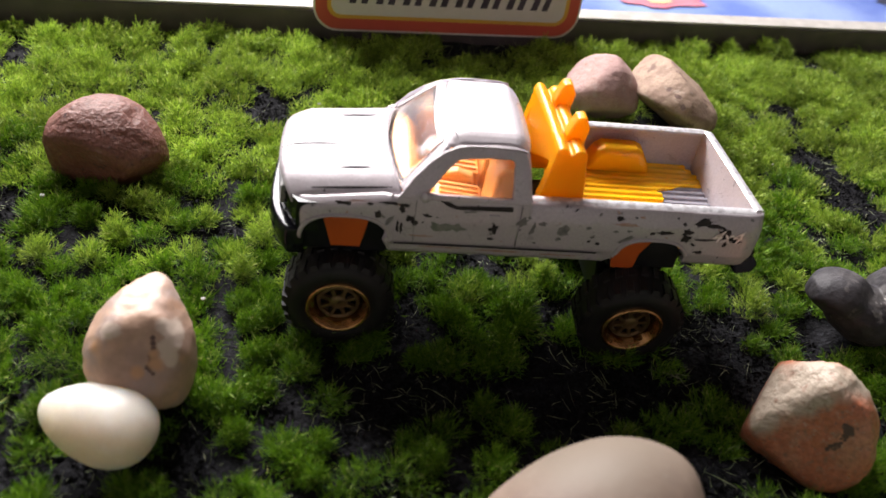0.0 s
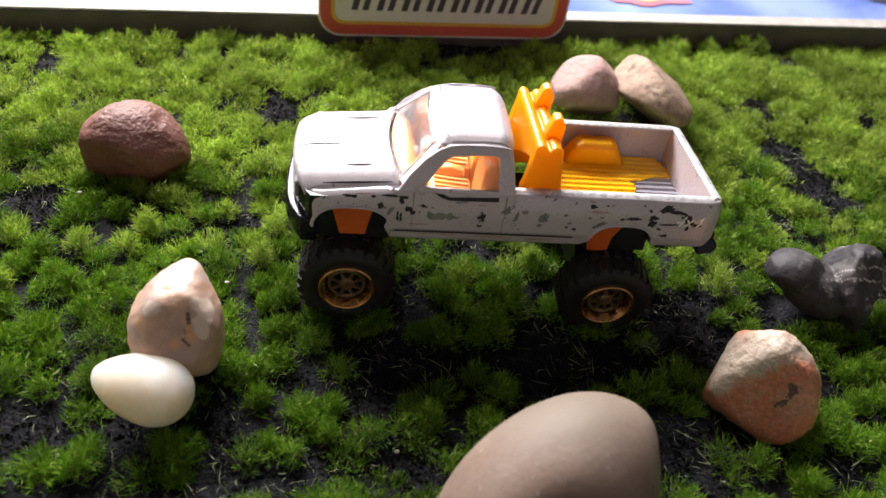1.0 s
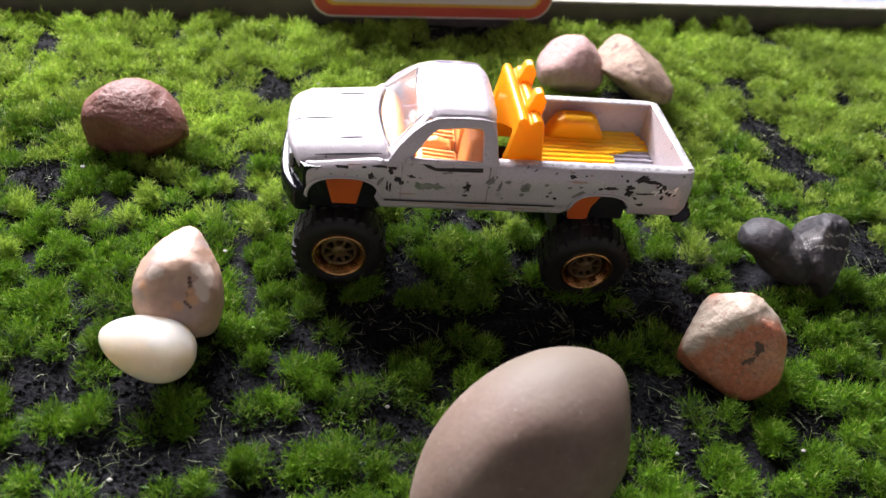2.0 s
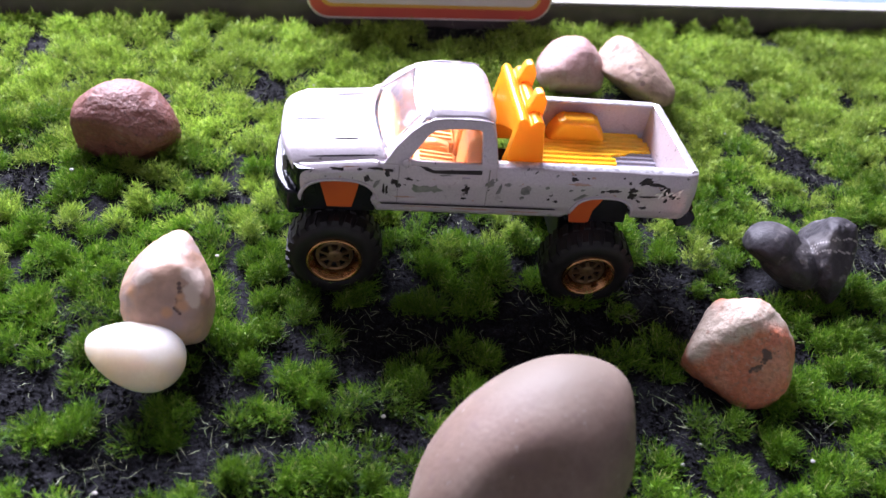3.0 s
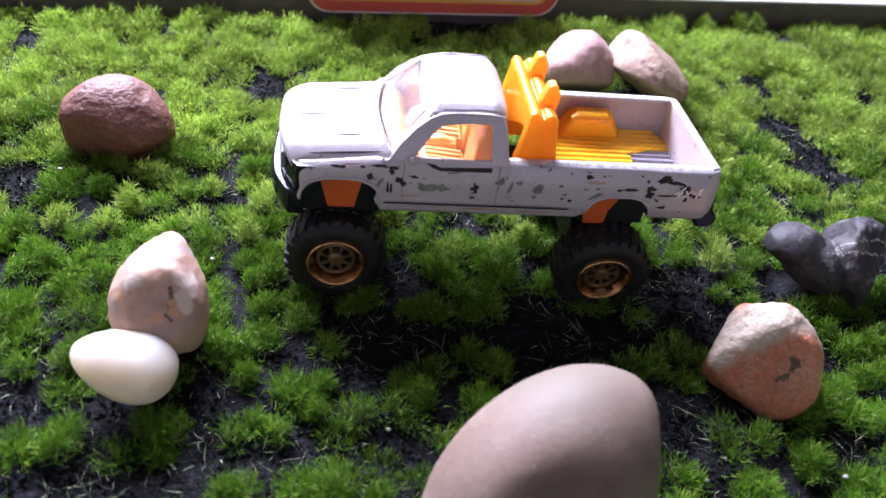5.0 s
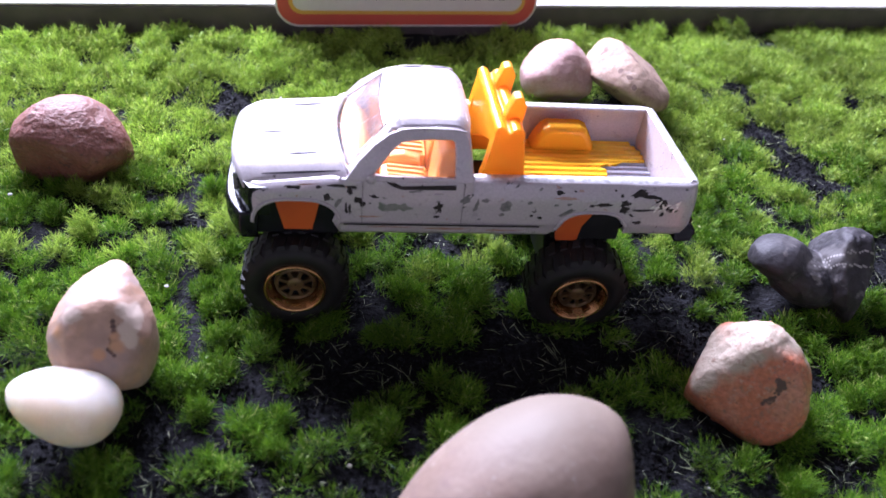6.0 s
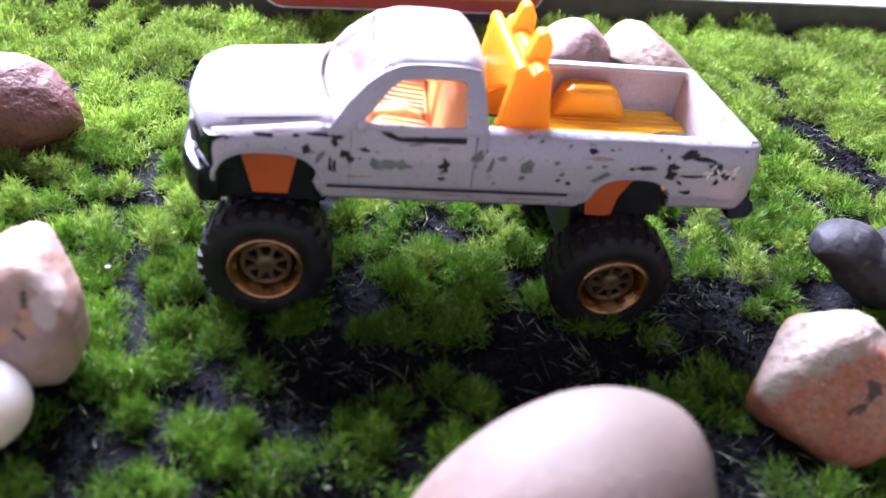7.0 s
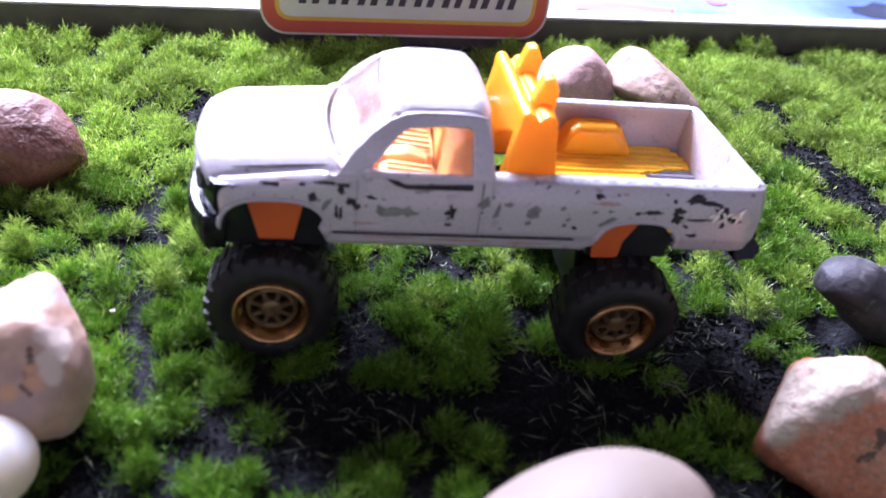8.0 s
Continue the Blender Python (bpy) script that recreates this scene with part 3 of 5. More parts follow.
quartz = stone("stone", (-0.0477, -0.0242, 0.0096), (0.0078, 0.0104, 0.0102), (0, 0, 0), QUARTZ, "pinkish tan pear-shaped quartz stone with pale chipped patches", 2, 0.0, 0.035, 1.6, 0.03, 5,
               facets=(1.0, 1.03, 0.99, 1.0, 0.9, 0.89, 1.0, 1.0, 0.81, 0.77, 0.99, 1.0, 0.9, 0.86, 1.0, 1.0, 1.05, 1.04, 1.03, 1.0, 0.83, 0.86, 0.88, 1.0, 0.62, 1.01), cuts=(((0.15, -0.72, 0.62), 0.81),),
               dents=[(w, 0.06, 0.07) for w in QUARTZ_CRACK] + [((0.68, -0.30, 0.68), 0.16, -0.05), ((0.64, -0.52, 0.56), 0.13, -0.04), ((0.30, -0.86, 0.40), 0.10, 0.04)] + [((-0.09, -0.25, 0.96), 0.10, 0.03), ((0.13, -0.2, 0.97), 0.09, 0.035)])
stone("stone", (-0.0511, -0.0359, 0.0084), (0.0075, 0.0052, 0.0046), (0, -4, 164), WHITE_STONE, "smooth creamy white egg-shaped pebble", 3, 0.24, 0.03, 1.0, 0.0)
SALMON_CRACK = ((0.10, -0.66, 0.80), (0.15, -0.73, 0.73), (0.12, -0.80, 0.63), (0.10, -0.85, 0.53), (0.02, -0.90, 0.46), (-0.10, -0.93, 0.40))
salmon = stone("stone", (0.0455, -0.0310, 0.0056), (0.0091, 0.0108, 0.0121), (0, 0, 0), SALMON, "rounded salmon-pink granite stone with a brown flat face", 4, 0.0, 0.05, 1.6, 0.04, 6,
               facets=(0.71, 1.0, 1.0, 0.98, 1.0, 0.82, 0.8, 0.68, 0.9, 0.84, 1.0, 1.0, 0.59, 1.04, 1.0, 1.03, 0.76, 1.05, 1.08, 1.0, 1.0, 0.99, 0.94, 1.0, 1.0, 0.73), cuts=(((-0.42, -0.85, 0.36), 0.63),),
               dents=[(w, 0.06, 0.03) for w in SALMON_CRACK] + [((-0.97, -0.12, 0.16), 0.18, -0.20), ((-0.84, -0.34, 0.30), 0.08, 0.05), ((-0.82, -0.20, 0.45), 0.08, 0.05), ((-0.6, -0.3, 0.75), 0.15, 0.03), ((0.1, -0.4, 0.9), 0.2, 0.025)])
lobe = stone("stone", (0.0605, -0.0076, 0.0100), (0.0056, 0.0053, 0.0041), (0, 0, 0), GREY_ROCK, "smooth dark grey stone lobe", 5, 0.0, 0.04, 1.2, 0.015, 5,
             facets=(0.76, 1.0, 1.0, 0.86, 0.93, 1.0, 1.03, 0.95, 0.98, 0.92, 0.98, 1.0, 0.97, 0.97, 1.0, 0.96, 1.04, 1.03, 1.03, 0.86, 1.0, 1.03, 1.01, 1.0, 1.0, 0.91))
neck = stone("stone", (0.0656, -0.0082, 0.0066), (0.0078, 0.0062, 0.0046), (0, 28, 0), GREY_ROCK, "neck between the lobes", 15, 0.0, 0.06, 1.2, 0.03, 5)
rough = stone("stone", (0.0724, -0.0086, 0.0079), (0.0050, 0.0088, 0.0095), (0, 0, 0), GREY_ROCK, "dark grey two-lobed stone with broken pale top faces", 6, 0.0, 0.05, 1.6, 0.045, 4,
              facets=(0.86, 1.0, 1.0, 0.73, 1.0, 1.0, 0.95, 0.98, 0.83, 1.04, 0.90, 0.67, 0.74, 0.88, 1.03, 1.03, 0.84, 0.95, 0.63, 0.8, 1.0, 1.0, 1.04, 1.0, 1.0, 0.91))


def along(ways, n=4):
    """The ways of a line that runs through the given ones, a little uneven."""
    rnd = random.Random(len(ways))
    out = []
    for a, b in zip(ways, ways[1:]):
        out += [Vector(a).lerp(Vector(b), k / n) + Vector([rnd.uniform(-0.02, 0.02) for _ in range(3)]) for k in range(n)]
    return out


def grown_together(a, b):
    """Two lobes become one stone."""
    bm = bmesh.new()
    bm.from_mesh(a.data)
    bm.transform(b.matrix_world.inverted() @ a.matrix_world)
    bm.from_mesh(b.data)
    bm.to_mesh(b.data)
    bm.free()
    bpy.data.objects.remove(a)
    if b.modifiers:
        return
    r = b.modifiers.new("one_skin", "REMESH")
    r.mode, r.voxel_size, r.use_smooth_shade = "VOXEL", 0.00018, True
    s = b.modifiers.new("worn", "SMOOTH")
    s.factor, s.iterations = 0.5, 4


grown_together(neck, rough)
grown_together(lobe, rough)
PALE, SHADE, RUST, CHIPPED = (0.45, 0.365, 0.285), (0.10, 0.055, 0.045), (0.54, 0.30, 0.165), (0.60, 0.48, 0.40)
spots(SALMON, salmon, [(PALE, on_stone(salmon, w), r, 0.12) for w, r in (((-0.74, 0.2, 0.6), 0.0034), ((-0.62, -0.1, 0.77), 0.0028), ((-0.50, -0.26, 0.85), 0.0018), ((-0.85, -0.1, 0.5), 0.0028), ((-0.35, 0.03, 0.94), 0.0034),
                                                                       ((-0.92, -0.22, 0.24), 0.0022), ((-0.06, -0.1, 0.99), 0.0030), ((0.3, -0.12, 0.95), 0.0026), ((0.62, -0.16, 0.8), 0.0022), ((-0.25, -0.34, 0.90), 0.0014), ((0.78, -0.55, 0.15), 0.0018))], 0.4)
# shade of the crack, painted as a dark line along its dents
spots(SALMON, salmon, [(SHADE, on_stone(salmon, w), r, 0.25) for ways, r in ((SALMON_CRACK[:3], 0.00042), (SALMON_CRACK[2:4], 0.00022), (SALMON_CRACK[3:], 0.00038)) for w in along(ways, 5)], 0.3)
patches(SALMON, [((0.29, 0.16, 0.11), 900, 0.56, 0.70, 31), ((0.56, 0.42, 0.33), 600, 0.66, 0.76, 32)])
spots(QUARTZ, quartz, [(CHIPPED, on_stone(quartz, w), r, 0.2) for w, r in (((0.56, -0.28, 0.78), 0.0011), ((0.69, -0.22, 0.69), 0.0015), ((0.70, -0.34, 0.62), 0.0015), ((0.63, -0.48, 0.60), 0.0013), ((0.66, -0.58, 0.48), 0.0012), ((-0.35, -0.42, 0.84), 0.0012))], 0.2)
# painted shade in the quartz crack, then rust stains beside it
spots(QUARTZ, quartz, [(SHADE, on_stone(quartz, w), 0.00026, 0.2) for w in along(QUARTZ_CRACK, 8)]
      + [(RUST, on_stone(quartz, w), r, 0.2) for w, r in (((0.43, -0.74, 0.52), 0.0007), ((0.52, -0.72, 0.45), 0.0008), ((0.43, -0.65, 0.62), 0.0005), ((0.12, -0.88, 0.46), 0.0007), ((0.20, -0.87, 0.45), 0.0005), ((-0.58, -0.56, 0.6), 0.0009))], 0.5)
BROKEN = (0.10, 0.092, 0.092)
spots(GREY_ROCK, rough, [(BROKEN, on_stone(rough, w), r, 0.25) for w, r in (((-0.88, 0.16, 0.44), 0.0022), ((-0.64, -0.11, 0.76), 0.0022), ((-0.3, -0.35, 0.89), 0.0018), ((-0.85, -0.29, 0.44), 0.0016), ((-0.73, -0.68, 0.05), 0.0012))]
      + [((0.26, 0.245, 0.235), on_stone(rough, w), 0.00020, 0.12) for w in along(((-0.75, -0.1, 0.65), (-0.4, -0.28, 0.86), (0.1, -0.3, 0.95), (0.45, -0.35, 0.83)), 14) + along(((-0.8, -0.3, 0.52), (-0.3, -0.55, 0.78), (0.2, -0.6, 0.77)), 14)], 0.4)
pebble = stone("stone", (0.0037, -0.0580, 0.0122), (0.0184, 0.0118, 0.0125), (4.7, -23, 32.8), TAUPE, "large smooth taupe egg-shaped river pebble", 7, -0.034, 0.008, 1.0, 0.004, 8,
      cuts=(((-0.72, 0.56, 0.41), 0.985), ((-0.25, -0.57, 0.785), 0.878), ((0.85, -0.53, -0.015), 0.919)))
# the greyed, overlit look of the pebble's back top, put into its colour
spots(TAUPE, pebble, [((0.148, 0.117, 0.091), (0.0060, -0.0495, 0.0235), 0.0085, 0.04)], 0.4)
stone("stone", (0.0354, 0.0608, 0.0084), (0.0093, 0.0097, 0.0081), (0, 0, 0), PINK, "rounded dusty pink stone at the back of the moss", 8, 0.0, 0.03, 1.2, 0.02, 5,
      facets=(0.98, 1.0, 1.0, 1.04, 0.98, 0.77, 1.0, 0.89, 1.03, 0.68, 1.0, 1.0, 1.03, 0.97, 1.0, 1.0, 0.95, 0.91, 1.04, 0.86, 1.0, 0.77, 0.84, 1.0, 1.0, 1.03))
tan = stone("stone", (0.0521, 0.0599, 0.0090), (0.0118, 0.0143, 0.0078), (0, 0, 0), TAN, "long mottled tan stone leaning on its neighbour", 9, 0.0, 0.03, 1.3, 0.02, 5,
            facets=(0.58, 1.0, 1.0, 0.6, 0.97, 0.88, 1.0, 0.83, 1.04, 0.84, 1.0, 1.0, 1.04, 0.97, 1.0, 1.0, 1.04, 1.05, 0.98, 0.77, 1.02, 0.67, 0.54, 1.0, 1.0, 0.61))
spots(TAN, tan, [((0.15, 0.09, 0.07), on_stone(tan, w), r, 0.5) for w, r in (((-0.5, -0.5, 0.7), 0.0005), ((-0.38, -0.7, 0.61), 0.0006), ((-0.28, -0.85, 0.44), 0.0005))])


# ---- the toy truck: front towards -x ----
truck = new("toy_pickup_truck")
truck.matrix_world = pose(0, 0, 0, -1.7, 0, 0)
tagged(truck, "worn silver toy monster pickup with orange bed and gold wheels", "toy truck")


def flank(z, x=0.0):
    """Half the body's width at a height; the bed's sides lean in at the top."""
    if x > 0.0034:
        return flank(z) - 0.0008 * max(0, (z - 0.0250) / 0.0027) ** 1.5
    keys = ((0.0174, 0.0126), (0.0199, 0.0132), (0.0204, 0.0136), (0.0240, 0.0137), (0.0270, 0.0134), (0.0290, 0.0129), (0.032, 0.0114), (0.0348, 0.0099))
    for (a, ya), (b, yb) in zip(keys, keys[1:]):
        if z <= b:
            return lerp(ya, yb, max(0, (z - a) / (b - a)))
    return keys[-1][1]


def nose(y):
    """The front's x at a distance from the middle, seen from above."""
    return -0.0320 + 0.0034 * abs(y / 0.0135) ** 3


def hood(u, s):
    """The hood's surface: u across from -1 to 1, s from the nose to the windscreen."""
    q = abs(u)
    y = 0.0122 * u * (1 - 0.012 * (1 - s))
    z = 0.0276 + 0.0012 * s + 0.0007 * (1 - q ** 2) - 0.0014 * max(0, (q - 0.64) / 0.36) ** 2.2
    z -= 0.0010 * max(0, 1 - s / 0.22) ** 2
    if q < 0.62:
        z += 0.0002 * min(1, (0.62 - q) / 0.05)
    return (lerp(nose(y), -0.0164 + 0.0020 * q ** 2, s), y, z)


def under(x):
    """The lower edge of the flank, with the two wheel arches."""
    for c, w, low, top in ((-0.0221, 0.0063, 0.0205, 0.0245), (0.0227, 0.0055, 0.0193, 0.0231)):
        s = abs(x - c) / w
        if s < 1:
            return lerp(low, top, (1 - s ** 3) ** 0.5)
    if x < -0.0270:
        return lerp(0.0218, 0.0258, (-0.0270 - x) / 0.0020)
    return 0.0181 if x < 0.0165 else 0.0187


def belt(x):
    if x < -0.0160:
        return lerp(0.0261, 0.0277, (x + 0.0300) / 0.0140)
    return 0.0278 if x < 0.0034 else 0.0277


def flank_sheet(side, bm):
    xs = sorted({round(-0.0290 + 0.0676 * i / 90, 6) for i in range(91)} | {round(c + s * w * k, 6) for c, w in ((-0.0221, 0.0063), (0.0227, 0.0055))
                for s in (-1, 1) for k in (0.85, 0.93, 0.97, 0.99, 0.999, 1.001)} | {0.00339, 0.00341})
    rows = []
    for x in xs:
        a, b = under(x), belt(x)
        col = []
        for k in range(19):
            z = lerp(a, b, k / 18)
            y = flank(z, x)
            if x < -0.0152:
                y -= 0.0013 * max(0, (z - b + 0.0014) / 0.0014) ** 2 * min(1, (-0.0152 - x) / 0.0015)
            if x < -0.0262:
                y -= 0.0010 * ((-0.0262 - x) / 0.0028) ** 2
            if x > 0.0362:
                y -= 0.0008 * ((x - 0.0362) / 0.0024) ** 2
            col.append((x, side * y, z))
        rows.append(col)
    return sheet(rows, bm)


def arch_lip(side, c, w, low, top):
    """The raised rim round a wheel arch."""
    rows = []
    for k in range(41):
        s = -1 + 2 * k / 40
        s = math.copysign(1 - (1 - abs(s)) ** 1.6, s)
        z = lerp(low, top, max(0, 1 - abs(s) ** 3) ** 0.5)
        x = c + s * w
        ring = []
        for a in range(8):
            q = a * math.pi / 4
            ring.append((x + 0.00025 * math.cos(q) * s, side * (flank(z) + 0.0001 + 0.00025 * math.sin(q)), z + 0.00022 * math.cos(q)))
        rows.append(ring)
    return sheet(rows, None, True)


def pane_frame(outer, inner, place, bm=None):
    return sheet([[place(*p) for p in outer] + [place(*outer[0])], [place(*p) for p in inner] + [place(*inner[0])]], bm)


def body():
    bm = bmesh.new()
    flank_sheet(-1, bm)
    flank_sheet(1, bm)
    ob = thick(part("body", bm, PAINT, truck, "scratched silver-lilac die-cast body", smooth=True), 0.0011)
    ob.modifiers[0].use_even_offset = False
    # hood
    thick_under(part("hood", sheet([[hood(-1 + j / 18, i / 26) for i in range(27)] for j in range(37)]), PAINT, ob, smooth=True), 0.0008).modifiers[0].use_even_offset = False
    # tailgate, bed front wall, floor of the bed under the liner
    soft_edges(part("tailgate", prism(((0.0371, 0.0198), (0.0384, 0.0196), (0.0388, 0.0230), (0.0386, 0.0277), (0.0374, 0.0278)), -0.0118, 0.0118), PAINT, ob), 0.0003)
    soft_edges(part("cab_back", box(0.0025, 0.0037, -0.0126, 0.0126, 0.0190, 0.0284), PAINT, ob), 0.0002)
    # rubbed bright top edges of the bed
    for s in (-1, 1):
        rows = []
        for i in range(41):
            x = lerp(0.0038, 0.0372, i / 40)
            w = 0.00012 * noise.noise(Vector((x * 900, s, 0)))
            rows.append([(x, s * (0.0108 + w), 0.02773), (x, s * (0.0112 + w), 0.0279), (x, s * 0.0119, 0.0279), (x, s * (0.0124 - w), 0.0276)])
        part("bed_rim", sheet(rows), RUBBED, ob, "edge rubbed to bright metal", smooth=True)
    part("bed_rim", sheet([[(0.0373, y, 0.02778), (0.0376, y, 0.02795), (0.0383, y, 0.0279), (0.0388, y, 0.0276)] for y in np.linspace(-0.0114, 0.0114, 12)]), RUBBED, ob, smooth=True)
    for s in (-1, 1):
        part("arch_lip", arch_lip(s, -0.0221, 0.0063, 0.0205, 0.0245), PAINT, ob, smooth=True)
        part("arch_lip", arch_lip(s, 0.0227, 0.0055, 0.0193, 0.0231), PAINT, ob, smooth=True)
    return ob


BODY = body()


def cab():
    outer = ((-0.0152, 0.0276), (-0.0132, 0.0304), (-0.0110, 0.0325), (-0.0091, 0.0338), (-0.0072, 0.0345), (-0.0020, 0.0348), (0.0016, 0.0346), (0.0025, 0.0336),
             (0.0031, 0.0312), (0.0036, 0.0275), (-0.0032, 0.0275), (-0.0092, 0.0275))
    inner = ((-0.0112, 0.0286), (-0.0102, 0.0296), (-0.0090, 0.0311), (-0.0080, 0.0322), (-0.0070, 0.0329), (-0.0030, 0.0333), (0.0001, 0.0333), (0.0006, 0.0329),
             (0.0007, 0.0304), (0.0008, 0.0283), (-0.0032, 0.0283), (-0.0092, 0.0284))
    def top(u, s):
        """The roof's skin: u across from -1 to 1, s from the windscreen back."""
        q = abs(u)
        x = lerp(-0.0091 + 0.0006 * q ** 2 + 0.0008 * q ** 8, 0.0033 - 0.0008 * q ** 6, s)
        z = 0.0353 + 0.0005 * (1 - q ** 2) - 0.0010 * max(0, (q - 0.70) / 0.30) ** 2 - 0.0010 * max(0, 1 - s / 0.2) ** 2 - 0.0016 * max(0, (s - 0.8) / 0.2) ** 2
        return (x, 0.0099 * u, z)

    shell = thick_under(part("cab_shell", sheet([[top(-1 + j / 12, i / 20) for i in range(21)] for j in range(25)]), PAINT, BODY, "scratched silver-lilac cab with a rounded roof", smooth=True), 0.0009)
    pieces = []
    # the dark seam round the roof panel
    def seam(ways):
        rows = []
        for k, (u, s) in enumerate(ways):
            (u0, s0), (u1, s1) = ways[max(0, k - 1)], ways[min(len(ways) - 1, k + 1)]
            a, b = Vector(top(u0, s0)), Vector(top(u1, s1))
            side = (b - a).cross(Vector((0, 0, 1))).normalized() * 0.00006
            p = Vector(top(u, s)) + Vector((0, 0, 0.00004))
            rows.append([tuple(p - side), tuple(p + side)])
        part("roof_seam", sheet(rows), SLOT, BODY, "dark seam round the roof panel")
    seam([(-0.84 + 1.68 * k / 30, 0.07 + 0.03 * abs(-0.84 + 1.68 * k / 30) ** 4) for k in range(31)])
    for side in (-1, 1):
        seam([(side * (0.93 + 0.01 * math.sin(k * 0.3)), lerp(0.10, 0.93, k / 24)) for k in range(25)])
    for s in (-1, 1):
        f = thick(part("door_frame", pane_frame(outer, inner, lambda x, z: (x, s * (flank(z) + 0.0001), z)), PAINT, BODY), 0.0009)
        pieces.append(f)
        # the frame's drip rail
        rows = []
        for i in range(30):
            k = i / 29
            x = lerp(-0.0074, 0.0022, k)
            rows.append([(x, s * (flank(0.0346) + 0.0001 + 0.0002 * math.cos(a)), 0.0346 + 0.0002 * math.sin(a) - 0.0005 * (1 - k) ** 8 - 0.0004 * k ** 8) for a in np.linspace(0, 5.2, 7)])
        part("drip_rail", sheet(rows, None, True), PAINT, BODY, smooth=True)
        side_glass = part("side_window", sheet([[(lerp(-0.0112, -0.0075, t), s * (flank(lerp(0.0280, 0.0328, t)) - 0.0007), lerp(0.0280, 0.0328, t)),
                                                 (0.0008, s * (flank(lerp(0.0280, 0.0328, t)) - 0.0007), lerp(0.0280, 0.0328, t))] for t in (0, 0.5, 1)]), GLASS, BODY)
        side_glass.visible_shadow = False
    # windscreen and its frame
    def screen(u, v):
        y = lerp(0.0122, 0.0089, v) * u
        q = abs(u)
        return (lerp(-0.0166 + 0.0020 * q ** 2, -0.0092 + 0.0006 * q ** 2, v), y, lerp(0.0282, 0.0346, v) + 0.0004 * math.sin(math.pi * v) * (1 - q ** 2))
    glass = thick(part("windscreen", sheet([[screen(-0.95 + 1.9 * i / 16, 0.04 + 0.92 * j / 8) for i in range(17)] for j in range(9)]), SCREEN, BODY,
                       "clear plastic windscreen with scuffs", smooth=True), 0.0004)
    glass.visible_shadow = False
    for s in (-1, 1):
        rows = [[tuple(Vector(screen(s * u, v)) + Vector((0, 0, 0.0001))) for u in (0.90, 0.98, 1.085)] for v in np.linspace(0, 0.93, 12)]
        pieces.append(thick(part("pillar", sheet(rows), PAINT, BODY, smooth=True), 0.0009))
    rows = []
    for i in range(21):
        u = -1.04 + 2.08 * i / 20
        a, b, y = Vector(screen(u, 0.92)), Vector(screen(u, 1.0)), 0.0089 * u
        q = min(1, abs(y) / 0.0101)
        edge = Vector((-0.0083 + 0.0014 * q ** 6, y, 0.0348 - 0.0013 * max(0, (q - 0.70) / 0.30) ** 2))
        drop = Vector((0, 0, 0.0009 * max(0, (q - 0.70) / 0.30) ** 2))
        rows.append([tuple(a - drop + Vector((-0.0001, 0, 0.0001))), tuple(b - drop), tuple(edge)])
    pieces.append(thick_under(part("windscreen_header", sheet(rows), PAINT, BODY, smooth=True), 0.0006))
    # back window
    pieces.append(thick(part("cab_rear_frame", pane_frame(((-0.0125, 0.0284), (0.0125, 0.0284), (0.0108, 0.0322), (0.0086, 0.0340), (0.0060, 0.0346), (-0.0060, 0.0346), (-0.0086, 0.0340), (-0.0108, 0.0322)),
         ((-0.0105, 0.0296), (0.0105, 0.0296), (0.0096, 0.0318), (0.0083, 0.0331), (0.0060, 0.0335), (-0.0060, 0.0335), (-0.0083, 0.0331), (-0.0096, 0.0318)), lambda y, z: (lerp(0.0036, 0.0026, (z - 0.0284) / 0.0068), y, z)), PAINT, BODY), 0.0007))
    moulded(shell, pieces, 0.00013, 6)


cab()


